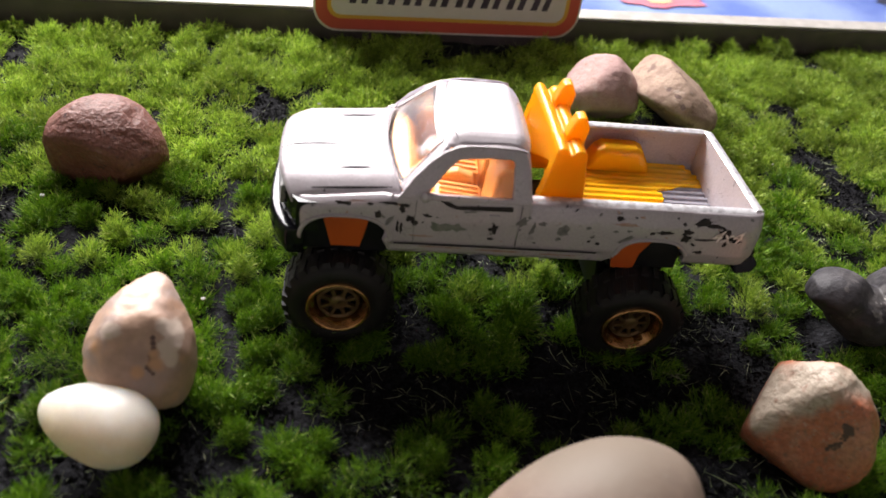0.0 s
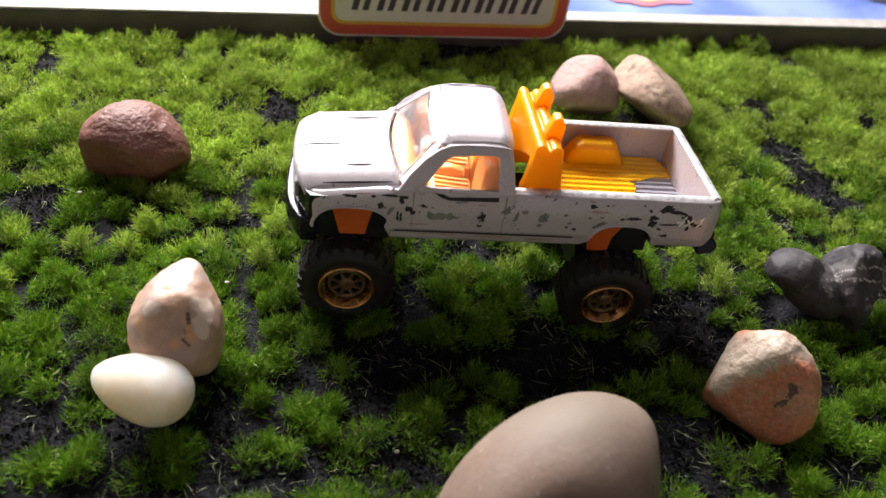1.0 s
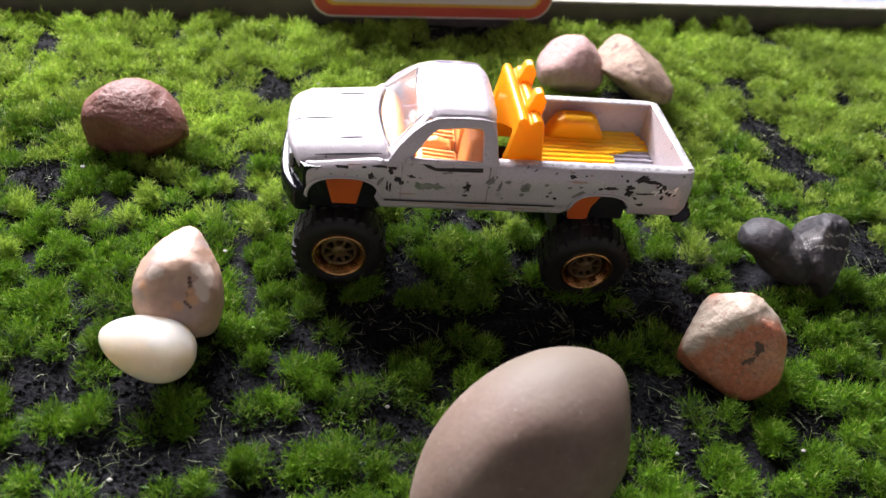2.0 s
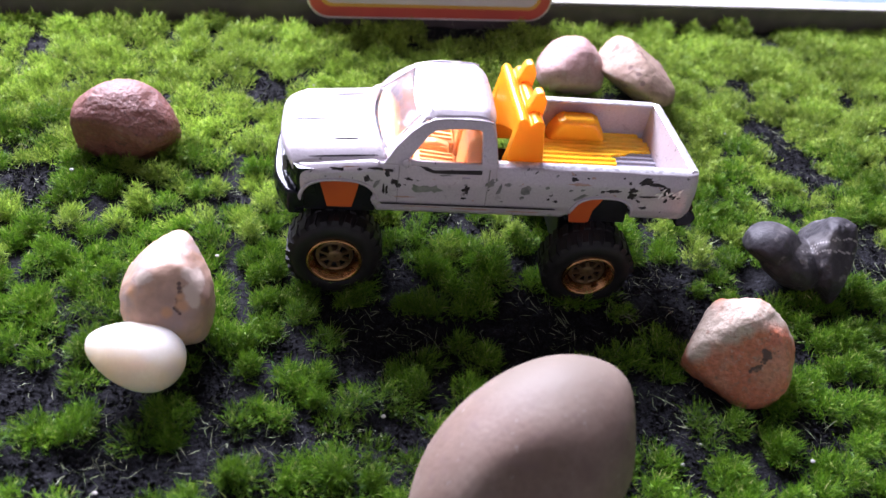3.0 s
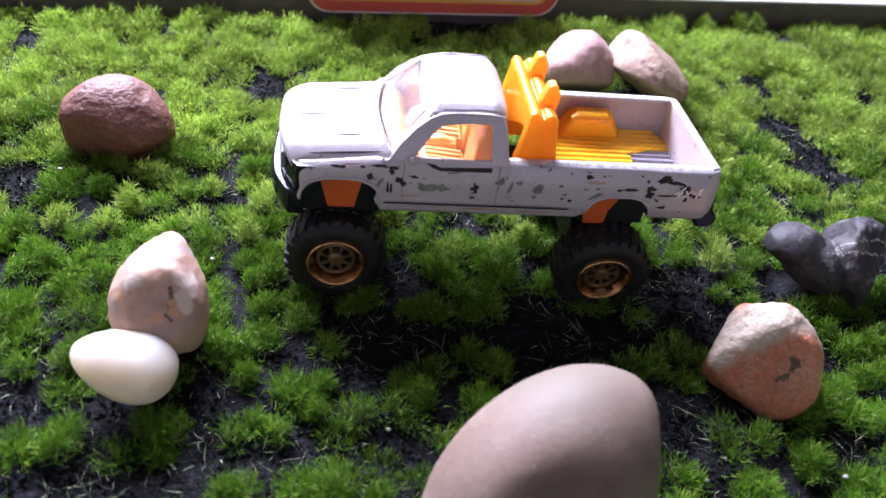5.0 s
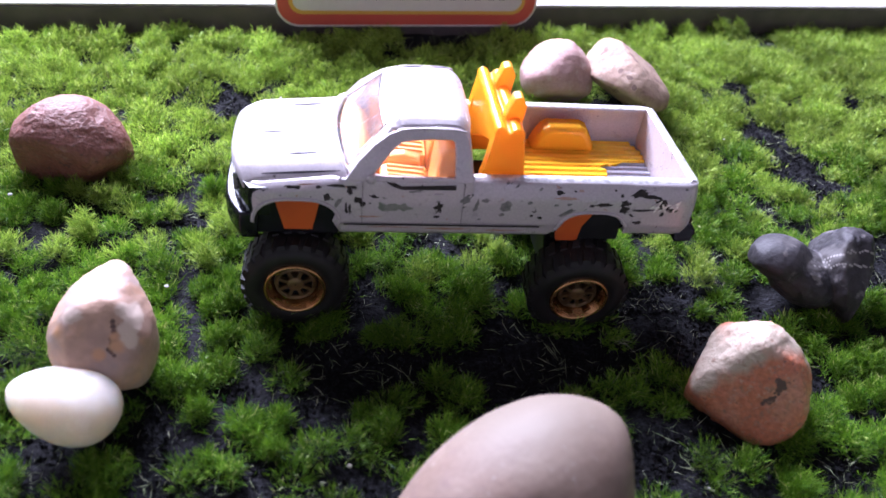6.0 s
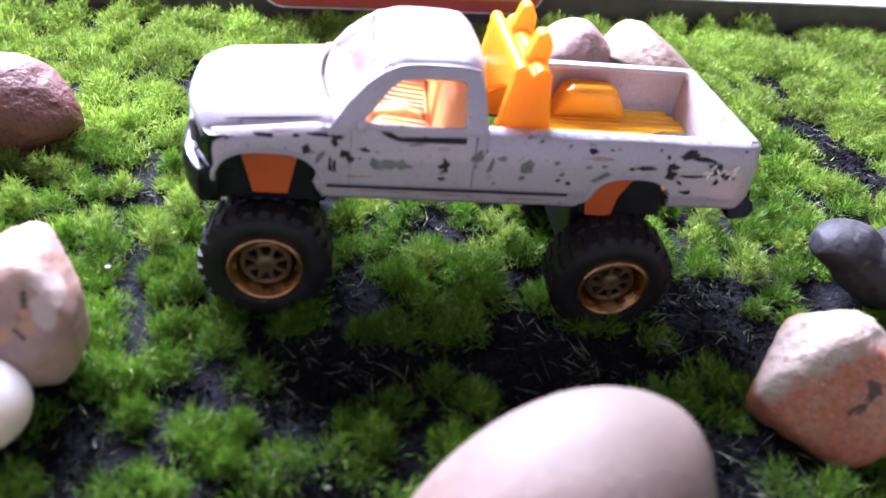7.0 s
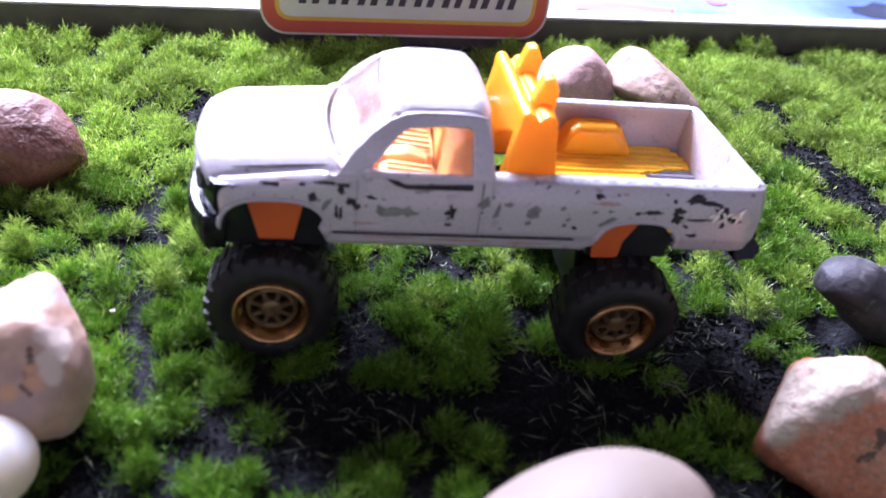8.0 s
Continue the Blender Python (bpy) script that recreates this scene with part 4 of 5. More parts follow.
def front():
    def band(z0, z1, out, y_max, deep, n=24):
        rows = []
        for i in range(n + 1):
            y = -y_max + 2 * y_max * i / n
            x = nose(y * 0.0130 / max(y_max, 0.0130)) - out
            m = 0.3 * (z1 - z0)
            rows.append([(x + deep, y, z0), (x + 0.0003, y, z0), (x, y, z0 + m), (x, y, z1 - m), (x + 0.0003, y, z1), (x + deep, y, z1)])
        bm = sheet(rows, None, True)
        bm.verts.ensure_lookup_table()
        bm.faces.new([bm.verts[k] for k in range(6)])
        bm.faces.new([bm.verts[len(bm.verts) - 6 + k] for k in range(6)])
        return bm
    g = part("grille", band(0.0212, 0.0260, -0.0001, 0.0131, 0.003), GLOSS_BLACK, truck, smooth=False)
    soft_edges(part("front_bumper", band(0.0170, 0.0214, 0.0014, 0.0132, 0.0028), GLOSS_BLACK, truck, "black plastic front bumper", smooth=True), 0.0003)
    for k in range(3):
        z = 0.0222 + 0.0014 * k
        part("grille_bar", band(z, z + 0.0004, 0.0001, 0.0100, 0.001), BLACK, g)
    for s in (-1, 1):
        soft_edges(part("headlight", box(nose(0.009) - 0.0003, nose(0.009) + 0.001, s * 0.0078 - 0.0020, s * 0.0078 + 0.0020, 0.0232, 0.0262), CHIP_GREY, g), 0.0003)
    # slots and centre line of the hood
    for u, s0, s1, w in ((-0.66, 0.50, 0.80, 0.013), (0.50, 0.52, 0.86, 0.016), (-0.20, 0.02, 0.62, 0.012), (0.93, 0.30, 0.90, 0.012), (-0.93, 0.20, 0.92, 0.012)):
        rows = []
        for k in range(15):
            t = lerp(s0, s1, k / 14)
            ww = w * math.sin(math.pi * (k + 0.6) / 15.2) ** 0.5
            rows.append([tuple(Vector(hood(u + d * ww, t)) + Vector((0, 0, 0.00009))) for d in (-1, 1)])
        part("hood_slot", sheet(rows), SLOT, BODY, "thin dark slot in the hood")
    for s in (-1, 1):
        bm = bmesh.new()
        bmesh.ops.create_uvsphere(bm, u_segments=16, v_segments=10, radius=1)
        for v in bm.verts:
            v.co = Vector((v.co.x * 0.0007, v.co.y * 0.0005, v.co.z * 0.0008)) + Vector((-0.0114, s * 0.0136, 0.0281))
        part("mirror", bm, PAINT, BODY, smooth=True)
        soft_edges(part("door_handle", box(-0.0022, -0.0008, min(s * 0.0134, s * 0.0138), max(s * 0.0134, s * 0.0138), 0.0255, 0.0259), PAINT, BODY), 0.0001)
        for x in (-0.0126, 0.0022):
            part("door_gap", prism(((x, 0.0206), (x + 0.00007, 0.0206), (x + 0.00007, 0.0275), (x, 0.0275)), s * 0.0129, s * 0.01376), CHIP_GREY, BODY)
    # rear bumper
    rear = part("rear_bumper", prism(((0.0370, 0.0170), (0.0398, 0.0174), (0.0404, 0.0192), (0.0394, 0.0203), (0.0370, 0.0203)), -0.0132, 0.0132), GLOSS_BLACK, truck, "glossy black rear bumper")
    for v in rear.data.vertices:
        if v.co.z > 0.0195:
            v.co.y *= 0.89
    soft_edges(rear, 0.0005, 3)
    soft_edges(part("bumper_step", prism(((0.0386, 0.0200), (0.0400, 0.0196), (0.0399, 0.0206), (0.0389, 0.0216)), -0.0116, -0.0100), GLOSS_BLACK, truck), 0.0002)


front()


def interior():
    soft_edges(part("cabin_floor", box(-0.0160, 0.0024, -0.0118, 0.0118, 0.0198, 0.0210), SEAT, truck), 0.0002)
    soft_edges(part("dashboard", prism(((-0.0160, 0.0212), (-0.0118, 0.0212), (-0.0116, 0.0258), (-0.0130, 0.0278), (-0.0156, 0.0278)), -0.0102, 0.0102), SEAT, truck, "orange moulded dashboard"), 0.0004)
    for y0, y1 in ((-0.0104, -0.0014), (0.0014, 0.0104)):
        b = part("seat_back", prism(((-0.0026, 0.0212), (0.0020, 0.0212), (0.0018, 0.0300), (0.0010, 0.0316), (-0.0004, 0.0316), (-0.0014, 0.0302)), y0, y1), SEAT, truck, "orange moulded seat with a high back")
        soft_edges(b, 0.0010, 3)
        c = part("seat_cushion", prism(((-0.0098, 0.0211), (-0.0026, 0.0211), (-0.0026, 0.0236), (-0.0090, 0.0242), (-0.0098, 0.0238)), y0, y1), SEAT, truck)
        soft_edges(c, 0.0004)
        for k in range(6):
            y = lerp(y0 + 0.0008, y1 - 0.0012, k / 5)
            soft_edges(part("cushion_rib", prism(((-0.0088, 0.0240), (-0.0030, 0.0235), (-0.0030, 0.0240), (-0.0088, 0.0246)), y, y + 0.0006), SEAT, c), 0.00015)
    part("door_panel", box(-0.0112, 0.0006, 0.0113, 0.0118, 0.0212, 0.0282), SEAT, truck, "orange inner door panel")
    soft_edges(part("console", prism(((-0.0112, 0.0212), (-0.0034, 0.0212), (-0.0036, 0.0242), (-0.0060, 0.0250), (-0.0108, 0.0246)), -0.0010, 0.0010), SEAT, truck), 0.0004)
    bm = bmesh.new()
    rows = []
    for i in range(24):
        a = 2 * math.pi * i / 24
        c = Vector((-0.0104, -0.0060, 0.0272))
        e1, e2 = Vector((0, 1, 0)), Vector((0.45, 0, 0.9)).normalized()
        d = e1 * math.cos(a) + e2 * math.sin(a)
        nrm = e1.cross(e2)
        rows.append([tuple(c + d * (0.0020 + 0.0003 * math.cos(q)) + nrm * 0.0003 * math.sin(q)) for q in np.linspace(0, 5.24, 6)])
    part("steering_wheel", sheet(rows + [rows[0]], None, True), SEAT, truck, smooth=True)


interior()


def rib(y):
    """The ribbed floor's height over its low level."""
    s = (y / 0.00155) % 1
    return 0.00035 * min(1, max(0, (0.5 - abs(s - 0.5)) * 5 - 0.6))


def liner_end(y):
    if y < 0.0035:
        return 0.0286 + 0.0006 * math.sin(y * 900)
    if y < 0.0058:
        return lerp(0.0289, 0.0370, ((y - 0.0035) / 0.0023) ** 1.5)
    return 0.0371 - 0.0012 * max(0, (y - 0.0085) / 0.003)


def bed():
    ys = np.linspace(-0.0117, 0.0117, 160)
    part("bed_floor", sheet([[(x, y, 0.0200 + rib(y)) for x in (0.0270, 0.0320, 0.0372)] for y in ys]), BED_METAL, BODY, "bare grey ribbed metal bed floor")
    liner = thick(part("bed_liner", sheet([[(lerp(0.0104, liner_end(y), t), y, 0.0205 + rib(y)) for t in (0, 0.3, 0.6, 1)] for y in ys]), LINER, truck, "ribbed orange plastic bed liner"), 0.0005)
    for s in (-1, 1):
        dome = ((0.0164, 0.0206), (0.0173, 0.0230), (0.0184, 0.0249), (0.0196, 0.0257), (0.0254, 0.0257), (0.0266, 0.0251), (0.0281, 0.0226), (0.0290, 0.0206))
        soft_edges(part("wheel_hump", prism(dome, s * 0.0114, s * 0.0074, None, 0.07), ORANGE, liner), 0.0011, 4)
    # hoop with two lamps
    crown = ((0.0109, 0.0330), (0.0108, 0.0342), (0.0103, 0.0348), (0.0095, 0.0349), (0.0089, 0.0346), (0.0087, 0.0341), (0.0083, 0.0341), (0.0080, 0.0347), (0.0076, 0.0351),
             (0.0070, 0.0352), (0.0065, 0.0349), (0.0063, 0.0343), (0.0063, 0.0336))
    hoop = part("roll_hoop", prism(crown + ((0.0066, 0.0326), (0.0104, 0.0326)), -0.0098, 0.0098), ORANGE, truck, "orange moulded roll hoop behind the cab")
    pieces = []
    for a, b in ((-0.0103, -0.0082), (0.0082, 0.0103)):
        leg = part("leg", prism(crown + ((0.0053, 0.0280), (0.0050, 0.0270), (0.0048, 0.0204), (0.0118, 0.0204), (0.0117, 0.0264)), a, b), ORANGE, truck)
        for v in leg.data.vertices:
            if v.co.z > 0.03:
                v.co.y *= 0.97
        pieces.append(leg)
    rows = []
    for y, low in ((-0.0092, 0.0316), (-0.0070, 0.0314), (-0.0030, 0.0296), (0.0010, 0.0276), (0.0060, 0.0246), (0.0094, 0.0222)):
        rows.append([(lerp(0.0050, 0.0063, (z - 0.0206) / 0.0138), y, z) for z in (0.0344, lerp(0.0344, low, 0.5), low)])
    pieces.append(thick(part("panel", sheet(rows), ORANGE, truck), 0.0011, 1.0))
    moulded(hoop, pieces, 0.00014, 5)
    for y in (-0.0051, 0.0051):
        lamp_part = part("roof_lamp", prism(((0.0086, 0.0332), (0.0110, 0.0332), (0.0114, 0.0364), (0.0106, 0.0381), (0.0094, 0.0379), (0.0083, 0.0350)), y - 0.0012, y + 0.0012), ORANGE, hoop)
        soft_edges(lamp_part, 0.0003, 3)


bed()


def chassis():
    ch = part("chassis", box(-0.0280, 0.0365, -0.0070, 0.0070, 0.0150, 0.0192), BLACK, truck, "black plastic chassis with axle towers")
    soft_edges(ch, 0.0004)
    for c, w, top in ((-0.0221, 0.0062, 0.0242), (0.0227, 0.0054, 0.0231)):
        for s0, s1 in ((-0.0118, -0.0082), (0.0082, 0.0118)) if c > 0 else ((-0.0112, 0.0112),):
            soft_edges(part("arch_liner", prism(((c - w, 0.0165), (c + w, 0.0165), (c + w, 0.0198), (c + w * 0.6, top), (c - w * 0.6, top), (c - w, 0.0198)), s0, s1), BLACK, ch), 0.0003)
        soft_edges(part("axle_tower", prism(((c - 0.0044, 0.0060), (c + 0.0044, 0.0060), (c + 0.0056, 0.0152), (c - 0.0056, 0.0152)), -0.0086, 0.0086), BLACK, ch), 0.0004)
        bm = lathe([(0.0001, -0.0138), (0.0012, -0.0138), (0.0012, 0.0138), (0.0001, 0.0138)], 16)
        for v in bm.verts:
            v.co += Vector((c, 0, 0.0086))
        part("axle", bm, BLACK, ch)
    for s in (-1, 1):
        a, b = s * 0.0112, s * 0.0121
        part("spring_cover", prism(((-0.0256, 0.0246), (-0.0184, 0.0246), (-0.0199, 0.0180), (-0.0240, 0.0180)), a, b), COVER, ch, "orange plastic showing in the wheel arch")
        part("spring_cover", prism(((0.0172, 0.0203), (0.0186, 0.0231), (0.0240, 0.0233), (0.0217, 0.0192), (0.0214, 0.0165), (0.0180, 0.0165)), a, b), COVER, ch)
        part("spring_cover", prism(((0.0250, 0.0232), (0.0266, 0.0228), (0.0276, 0.0216), (0.0266, 0.0222)), a, b), COVER, ch)


chassis()


HUB = material("dark_bronze_hub", (0.20, 0.125, 0.06), 0.4, 0.6, (0.12, 0.075, 0.04), 900)


def wheel():
    w = new("wheel")
    R = 0.0083
    face, back = -0.0030, 0.0040
    prof = [(0.0046, face + 0.0006), (0.0050, face + 0.0001), (0.0060, face - 0.0001), (0.0070, face + 0.0001), (0.0076, face + 0.0006), (0.0081, face + 0.0013), (0.0081, back - 0.0013), (0.0076, back - 0.0005),
            (0.0065, back), (0.0045, back - 0.0003)]
    tyre = part("tyre", lathe(prof, 64), RUBBER, w, "chunky black rubber tyre", smooth=True)
    bm = bmesh.new()
    for k in range(26):
        for row in (0, 1):
            a = 2 * math.pi * (k + 0.5 * row) / 26
            y0, y1 = (face + 0.0004, 0.0004) if row == 0 else (0.0006, back - 0.0004)
            tmp = [(-0.00062, y0, 0.0076), (0.00062, y0, 0.0076), (0.00050, y0 + 0.0004, R), (-0.00050, y0 + 0.0004, R)]
            f0 = [bm.verts.new(Matrix.Rotation(a, 3, "Y") @ Vector(p)) for p in tmp]
            f1 = [bm.verts.new(Matrix.Rotation(a + 0.05, 3, "Y") @ Vector((p[0], y1 - (p[1] - y0), p[2]))) for p in tmp]
            bm.faces.new(f0)
            bm.faces.new(f1[::-1])
            for i in range(4):
                j = (i + 1) % 4
                bm.faces.new((f0[i], f1[i], f1[j], f0[j]))
    part("tread", bm, RUBBER, tyre)
    rim = part("rim", lathe([(0.0047, face + 0.0010), (0.00475, face - 0.0001), (0.0044, face - 0.0002), (0.0042, face + 0.0001), (0.0037, face + 0.0016), (0.0034, face + 0.0021)], 48), GOLD, w, "copper-gold rim with a notched lip", smooth=True)
    part("dish", lathe([(0.0036, face + 0.0019), (0.0033, face + 0.0025), (0.0001, face + 0.0026)], 32), BLACK, w, smooth=True)
    part("spoke_ring", lathe([(0.00325, face + 0.0017), (0.0031, face + 0.0012), (0.0027, face + 0.0012), (0.0026, face + 0.0018), (0.0032, face + 0.0021), (0.00325, face + 0.0017)], 40), HUB, rim, smooth=True)
    for k in range(8):
        bm = box(-0.00026, 0.00026, face + 0.0012, face + 0.0019, 0.0009, 0.0029)
        for v in bm.verts:
            v.co = Matrix.Rotation(2 * math.pi * (k + 0.5) / 8, 3, "Y") @ v.co
        part("spoke", bm, HUB, rim)
        bm = box(-0.0006, 0.0006, face + 0.0006, face + 0.0014, 0.0036, 0.0040)
        for v in bm.verts:
            v.co = Matrix.Rotation(2 * math.pi * k / 8, 3, "Y") @ v.co
        part("lip_notch", bm, GOLD, rim)
    part("hub_cap", lathe([(0.0001, face + 0.0011), (0.0011, face + 0.0011), (0.0014, face + 0.0014), (0.0014, face + 0.0024)], 24), HUB, w, smooth=True)
    return w


def wheels():
    first = wheel()
    places = [(-0.0225, -0.0122, 0.0086, 0), (0.0225, -0.0137, 0.0082, 0), (-0.0225, 0.0124, 0.0086, 180), (0.0225, 0.0126, 0.0084, 180)]
    for k, (x, y, z, turn) in enumerate(places):
        m = pose(x, y, z, 6 if x > 0 else 1.5) @ pose(0, 0, 0, 0, 11 * k, turn)
        if k == 0:
            first.matrix_basis = m
            first.parent = truck
        else:
            c = copy_thing(first, m)
            c.parent = truck


wheels()


# ---- wear and print on the near flank: dark chips, a window stripe, a mark ----
def chip(x, z, w, h, tilt, mat, seed, points=13, side=-1):
    """A flake of lost paint with a jagged edge, tilted by degrees."""
    rnd = random.Random(seed)
    c, n = math.cos(radians(tilt)), math.sin(radians(tilt))
    rim_ = []
    for k in range(points):
        a = 2 * math.pi * k / points
        r = rnd.uniform(0.55, 1.2)
        u, v = 0.55 * w * r * math.cos(a), 0.55 * h * r * math.sin(a)
        rim_.append((x + u * c - v * n, min(z + u * n + v * c, belt(x) - 0.0001)))
    bm = bmesh.new()
    vs = [bm.verts.new((px, side * (flank(pz, px) + 0.00004), pz)) for px, pz in rim_]
    mid = bm.verts.new((x, side * (flank(z, x) + 0.00005), z))
    for k in range(points):
        bm.faces.new((vs[k], vs[(k + 1) % points], mid))
    return part("paint_chip", bm, mat, BODY)


# places of the wear and of the sill's painted reflection: x, z, width, height, tilt
DARK_FRONT = [(-0.0225, 0.0265, 0.0023, 0.0007, 0), (-0.0188, 0.0266, 0.0009, 0.0005, 0), (-0.0162, 0.0268, 0.0027, 0.0005, 0), (-0.0142, 0.0266, 0.0021, 0.0005, -6), (-0.0144, 0.0260, 0.0009, 0.0012, 0),
              (-0.0132, 0.0246, 0.0015, 0.0010, -40), (-0.0126, 0.0239, 0.0009, 0.0010, 0), (-0.0177, 0.0249, 0.0011, 0.0012, 0), (-0.0109, 0.0252, 0.0013, 0.0005, -13), (-0.0149, 0.0231, 0.0004, 0.0020, 4),
              (-0.0144, 0.0229, 0.0005, 0.0020, 4), (-0.0013, 0.0237, 0.0017, 0.0007, 27), (-0.0013, 0.0235, 0.0006, 0.0022, 7), (-0.0016, 0.0218, 0.0011, 0.0005, 0)]
DARK_REAR = [(0.0167, 0.0263, 0.0013, 0.0006, 0), (0.0264, 0.0260, 0.0006, 0.0005, 0), (0.0292, 0.0264, 0.0025, 0.0010, 20), (0.0312, 0.0259, 0.0029, 0.0006, -4), (0.0329, 0.0251, 0.0024, 0.0013, 0),
             (0.0271, 0.0248, 0.0017, 0.0010, 0), (0.0237, 0.0245, 0.0025, 0.0007, 4), (0.0219, 0.0243, 0.0010, 0.0005, 10), (0.0272, 0.0238, 0.0016, 0.0015, -23), (0.0301, 0.0237, 0.0039, 0.0005, 0),
             (0.0337, 0.0241, 0.0030, 0.0008, -8), (0.0333, 0.0230, 0.0008, 0.0008, 7), (0.0285, 0.0227, 0.0010, 0.0005, -23), (0.0298, 0.0213, 0.0014, 0.0006, 0), (0.0129, 0.0223, 0.0006, 0.0004, 0),
             (0.0142, 0.0219, 0.0009, 0.0005, -13), (0.0348, 0.0236, 0.0020, 0.0004, 5)]
GREY_CHIPS = [(0.0056, 0.0249, 0.0013, 0.0007, 5), (0.0027, 0.0251, 0.0013, 0.0022, -43), (0.0043, 0.0240, 0.0007, 0.0024, -13), (0.0088, 0.0240, 0.0020, 0.0015, 5), (0.0083, 0.0224, 0.0009, 0.0007, 0),
              (0.0124, 0.0246, 0.0009, 0.0005, 7), (0.0164, 0.0243, 0.0008, 0.0005, 7), (0.0184, 0.0245, 0.0008, 0.0004, 7), (-0.0160, 0.0241, 0.0007, 0.0019, -33), (-0.0048, 0.0262, 0.0022, 0.0004, 3),
              (0.0183, 0.0230, 0.0029, 0.0008, 30)]
GREEN_CHIPS = [(-0.0086, 0.0233, 0.0030, 0.0017, 5), (-0.0066, 0.0235, 0.0026, 0.0013, -8), (-0.0098, 0.0239, 0.0012, 0.0007, -30)]
RED_CHIPS_AND_SHEEN = [(0.0178, 0.0255, 0.0041, 0.0005, 0), (0.0200, 0.0266, 0.0008, 0.0004, 7), (-0.0112, 0.0217, 0.0037, 0.0003, 0), (-0.0205, 0.0270, 0.0027, 0.0003, 4),
             # reddish reflection low on the sill, painted as three long streaks
             (-0.0085, 0.0194, 0.0060, 0.0003, 0), (0.0005, 0.0192, 0.0080, 0.0004, 0), (0.0092, 0.0190, 0.0070, 0.0003, 0)]
for chips, mat in ((GREY_CHIPS, CHIP_GREY), (GREEN_CHIPS, CHIP_GREEN), (RED_CHIPS_AND_SHEEN, CHIP_RED), (DARK_FRONT, CHIP), (DARK_REAR, CHIP)):
    for i, (x, z, w, h, tilt) in enumerate(chips):
        chip(x, z, w, h, tilt, mat, i + 7 * len(chips))
for j, x in enumerate(np.linspace(-0.027, 0.036, 26)):
    r = random.Random(500 + j)
    chip(x + r.uniform(-0.0008, 0.0008), min(belt(x) - 0.0006, max(under(x) + 0.0006, r.uniform(0.0205, 0.0278))), r.uniform(0.0002, 0.0008), r.uniform(0.0002, 0.0004), r.uniform(-40, 40), (CHIP, CHIP_GREY, CHIP_RED)[j % 3], 900 + j, 7)
for s_ in (-1, 1):
    part("sill_groove", sheet([[(x, s_ * (flank(z) + 0.00016), z) for z in (0.01985, 0.02015, 0.0204)] for x in np.linspace(-0.0152, 0.0145, 30)]), CHIP, BODY, "dark groove along the sill")
bm = bmesh.new()
stripe = [(-0.0093, 0.0276), (-0.0083, 0.0269), (-0.0069, 0.0264), (0.0010, 0.0265), (0.0010, 0.0273), (-0.0070, 0.0270), (-0.0080, 0.0275)]
vs = [bm.verts.new((x, -(flank(z) + 0.00006), z)) for x, z in stripe]
bm.faces.new(vs)
part("window_stripe", bm, CHIP, BODY, "dark printed stripe under the window")


def lettering(word, size, place, mat, parent, shear=0.35):
    cu = bpy.data.curves.new("lettering", "FONT")
    cu.body, cu.size, cu.extrude, cu.shear, cu.align_x, cu.align_y = word, size, 0.00004, shear, "CENTER", "CENTER"
    tmp = bpy.data.objects.new("lettering", cu)
    me = bpy.data.meshes.new_from_object(tmp)
    bpy.data.objects.remove(tmp)
    me.materials.append(mat)
    ob = new("lettering", me)
    ob.parent = parent
    ob.matrix_basis = place
    return ob


lettering("4x4", 0.0030, pose(0.0331, -0.01380, 0.0244, 90, 0, 0), RUBBED, BODY)


# ---- the brand board leaning on the back rail: a red-edged plate, its lettering as plain bars ----
SIGN_RED = material("red_printed_card", (0.52, 0.075, 0.045), 0.6, 0, (0.46, 0.07, 0.04), 90, fine=0.05)
SIGN_YELLOW = material("ochre_printed_line", (0.60, 0.33, 0.04), 0.6, fine=0.05)
SIGN_WHITE = material("pale_printed_card", (0.62, 0.57, 0.53), 0.6, 0, (0.56, 0.51, 0.48), 60, fine=0.04)
SIGN_DARK = material("dark_violet_print", (0.05, 0.035, 0.055), 0.6, fine=0.05)


def rounded(w, h, r, y0, y1):
    pts_ = []
    for cx, cz, a0 in ((w / 2 - r, h - r, 0), (-w / 2 + r, h - r, 90), (-w / 2 + r, r, 180), (w / 2 - r, r, 270)):
        for k in range(9):
            a = radians(a0 + 90 * k / 8)
            pts_.append((cx + r * math.cos(a), cz + r * math.sin(a)))
    return prism(pts_, y0, y1)


def sign():
    s = new("sign_board")
    s.matrix_world = TRAY @ pose(0.0019, -0.0022, 0.0036, -1, 0, 0)
    W_, H_ = 0.0698, 0.0270
    part("board", rounded(W_, H_, 0.0062, 0.0, 0.0016), SIGN_WHITE, s)
    def inset(name, d, y, mat):
        bm = rounded(W_ - 2 * d, H_ - 2 * d, 0.0062 - d * 0.8, -y, 0.0002)
        for v in bm.verts:
            v.co.z += d
        part(name, bm, mat, s)
    inset("red_border", 0.0005, 0.00005, SIGN_RED)
    inset("yellow_line", 0.0034, 0.00010, SIGN_YELLOW)
    inset("pale_field", 0.0044, 0.00015, SIGN_WHITE)
    for k in range(8):
        x = -0.0262 + 0.00675 * k
        z0, z1 = 0.0075, 0.0196
        for a in ((0, 0.0017), (0.0030, 0.0046)):
            part("letter_bar", prism(((x + a[0], z0), (x + a[1], z0), (x + a[1] + 0.003, z1), (x + a[0] + 0.003, z1)), -0.0003, 0.0), SIGN_DARK, s)
    tagged(s, "red-bordered pale sign board with slanted dark lettering, leaning on the rail", "sign")


sign()


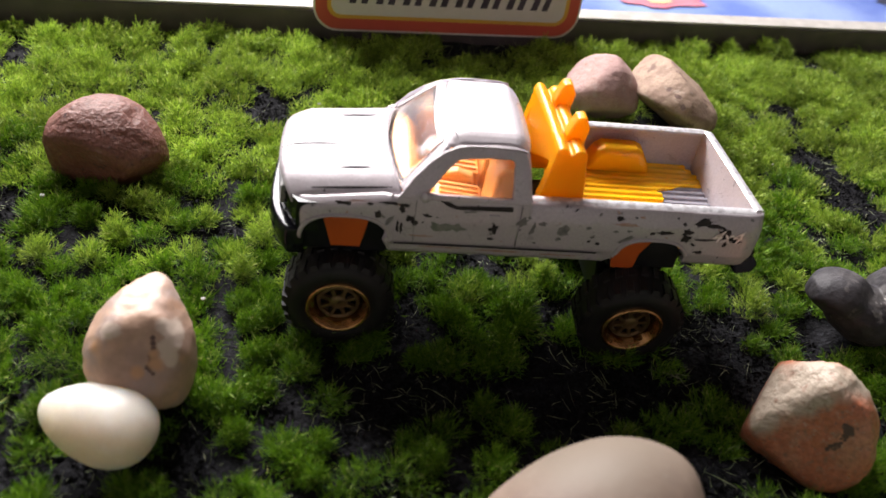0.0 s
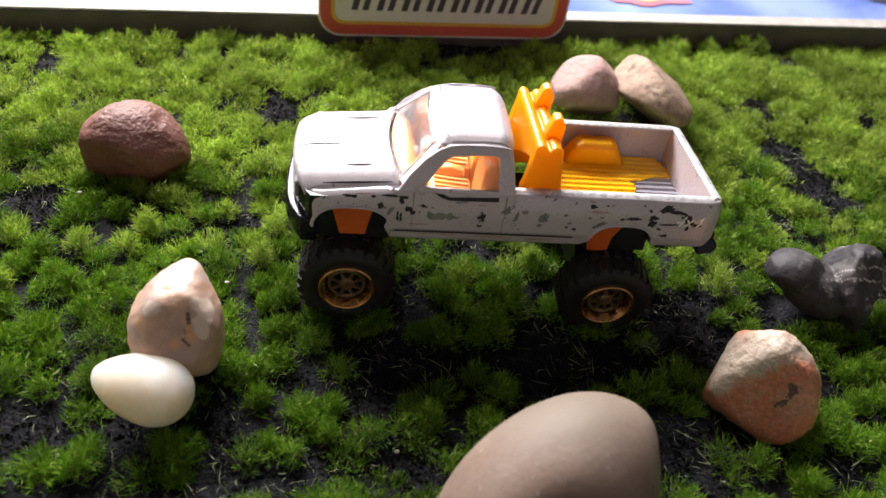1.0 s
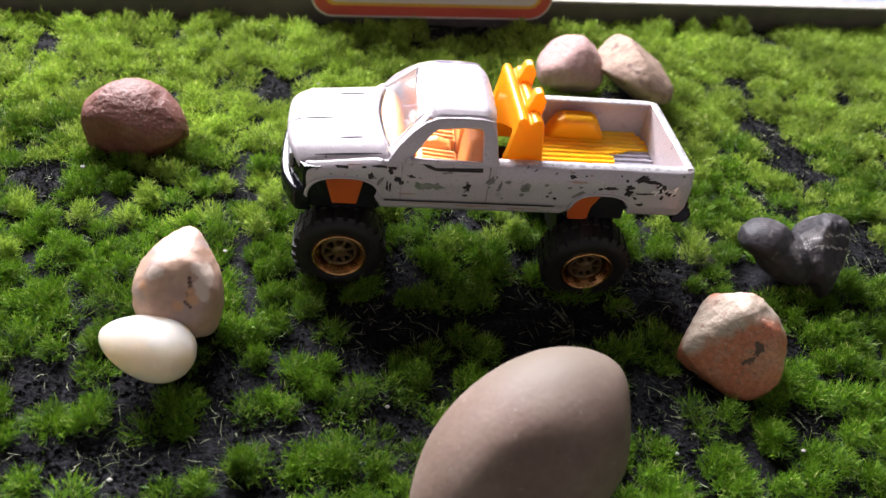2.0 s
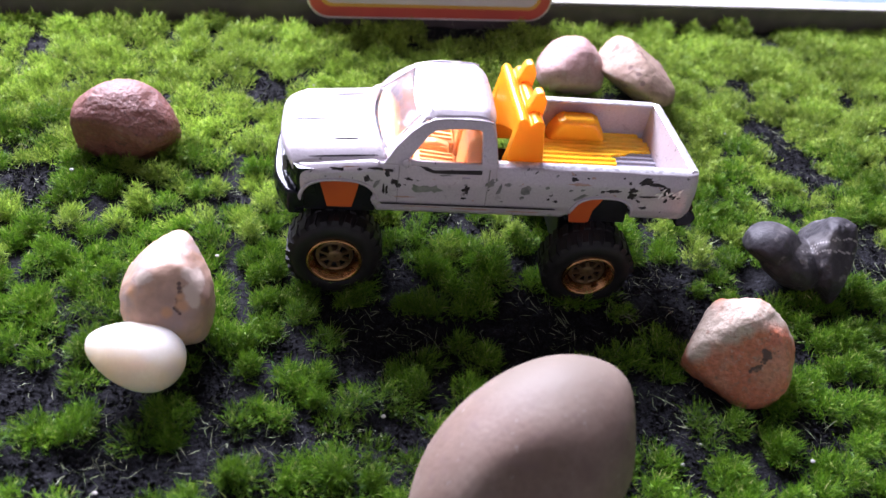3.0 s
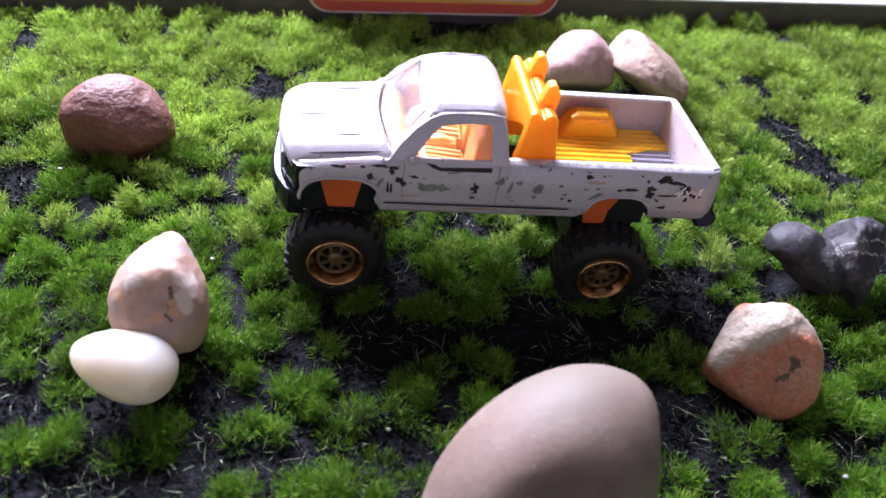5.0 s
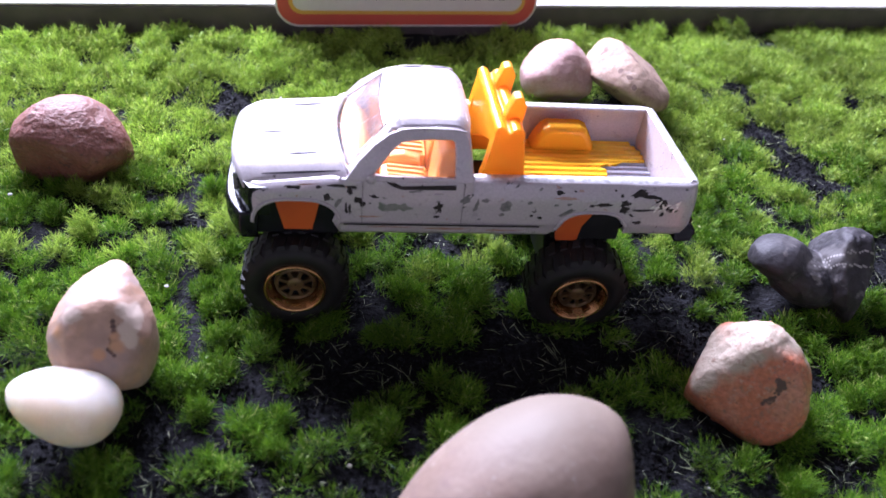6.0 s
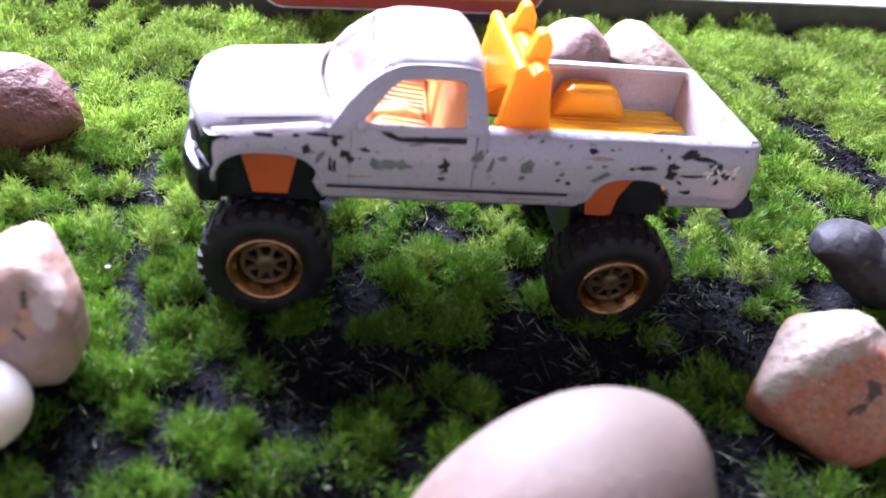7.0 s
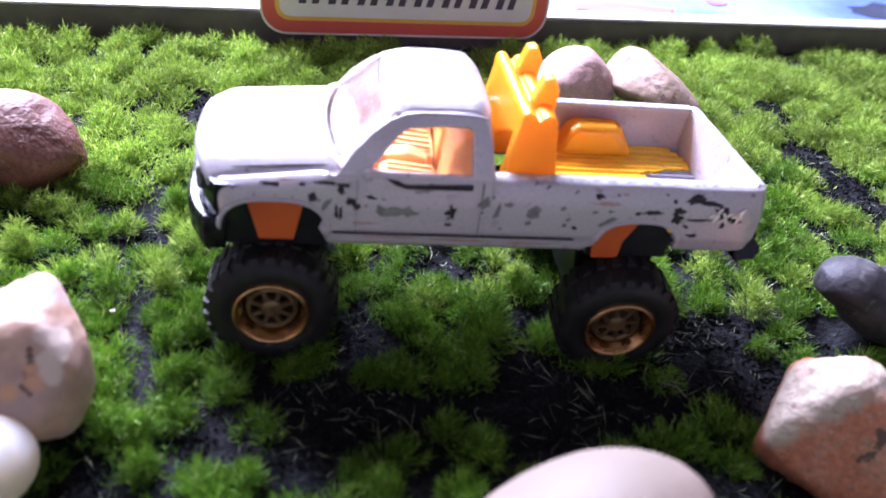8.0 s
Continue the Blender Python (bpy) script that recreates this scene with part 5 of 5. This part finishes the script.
# ---- beyond the tray: a blue printed cloth on the table ----
def spread(name, u0, u1, v0, v1, mat):
    """A softly creased cloth on the table, in the tray's directions."""
    rows = []
    for j in range(30):
        row = []
        for i in range(60):
            p = TRAY @ Vector((lerp(u0, u1, i / 59), lerp(v0, v1, j / 29), 0))
            row.append((p.x, p.y, crease(p)))
        rows.append(row)
    return thick_under(part(name, sheet(rows), mat, smooth=True), 0.0010)


def crease(p):
    return -0.0195 + 0.004 * (0.5 + 0.5 * noise.noise(Vector((p.x, p.y, 0)) * 14))


def cloth():
    m = material("blue_printed_cloth", (0.10, 0.16, 0.46), 0.85, 0, (0.24, 0.33, 0.60), 22, (0.4, 0.62), fine=0.05, fine_scale=900)
    c = spread("printed_cloth", 0.034, 0.40, 0.012, 0.26, m)
    red = material("red_cloth_print", (0.62, 0.16, 0.20), 0.85, 0, (0.55, 0.20, 0.28), 60, fine=0.05)
    cream = material("cream_cloth_print", (0.75, 0.58, 0.30), 0.85, 0, (0.7, 0.5, 0.3), 60, fine=0.05)
    navy = material("navy_cloth_print", (0.02, 0.025, 0.05), 0.85, 0, (0.035, 0.04, 0.08), 60, fine=0.05)
    def patch(u, v, ru, rv, mat, seed):
        rnd = random.Random(seed)
        bm = bmesh.new()
        lift = 0.0003 * (1 + seed % 3)
        p = TRAY @ Vector((u, v, 0))
        hub = bm.verts.new((p.x, p.y, crease(p) + lift))
        last = None
        for s in (0.5, 1.0):
            ring = []
            for k in range(24):
                a = 2 * math.pi * k / 24
                r = s * (rnd.uniform(0.8, 1.1) if s == 1.0 else 1.0)
                p = TRAY @ Vector((u + ru * r * math.cos(a), v + rv * r * math.sin(a), 0))
                ring.append(bm.verts.new((p.x, p.y, crease(p) + lift)))
            for k in range(24):
                q = (k + 1) % 24
                bm.faces.new((ring[k], ring[q], hub) if last is None else (last[k], ring[k], ring[q], last[q]))
            last = ring
        part("printed_patch", bm, mat, c)
    patch(0.101, 0.079, 0.0205, 0.0092, red, 1)
    patch(0.1005, 0.0758, 0.0052, 0.0030, cream, 2)
    patch(0.231, 0.088, 0.0250, 0.0130, navy, 3)
    patch(0.1455, 0.094, 0.0050, 0.0040, red, 4)
    tagged(c, "blue cloth with red and cream print behind the tray", "cloth")
    pale = material("pale_pinkish_cloth", (0.66, 0.60, 0.62), 0.9, 0, (0.60, 0.50, 0.53), 18, (0.45, 0.65), fine=0.05, fine_scale=900)
    w = spread("pale_cloth", -0.25, 0.033, 0.012, 0.26, pale)
    tagged(w, "pale pinkish white cloth behind the tray", "cloth")


cloth()
crumbs()
grains()
moss()
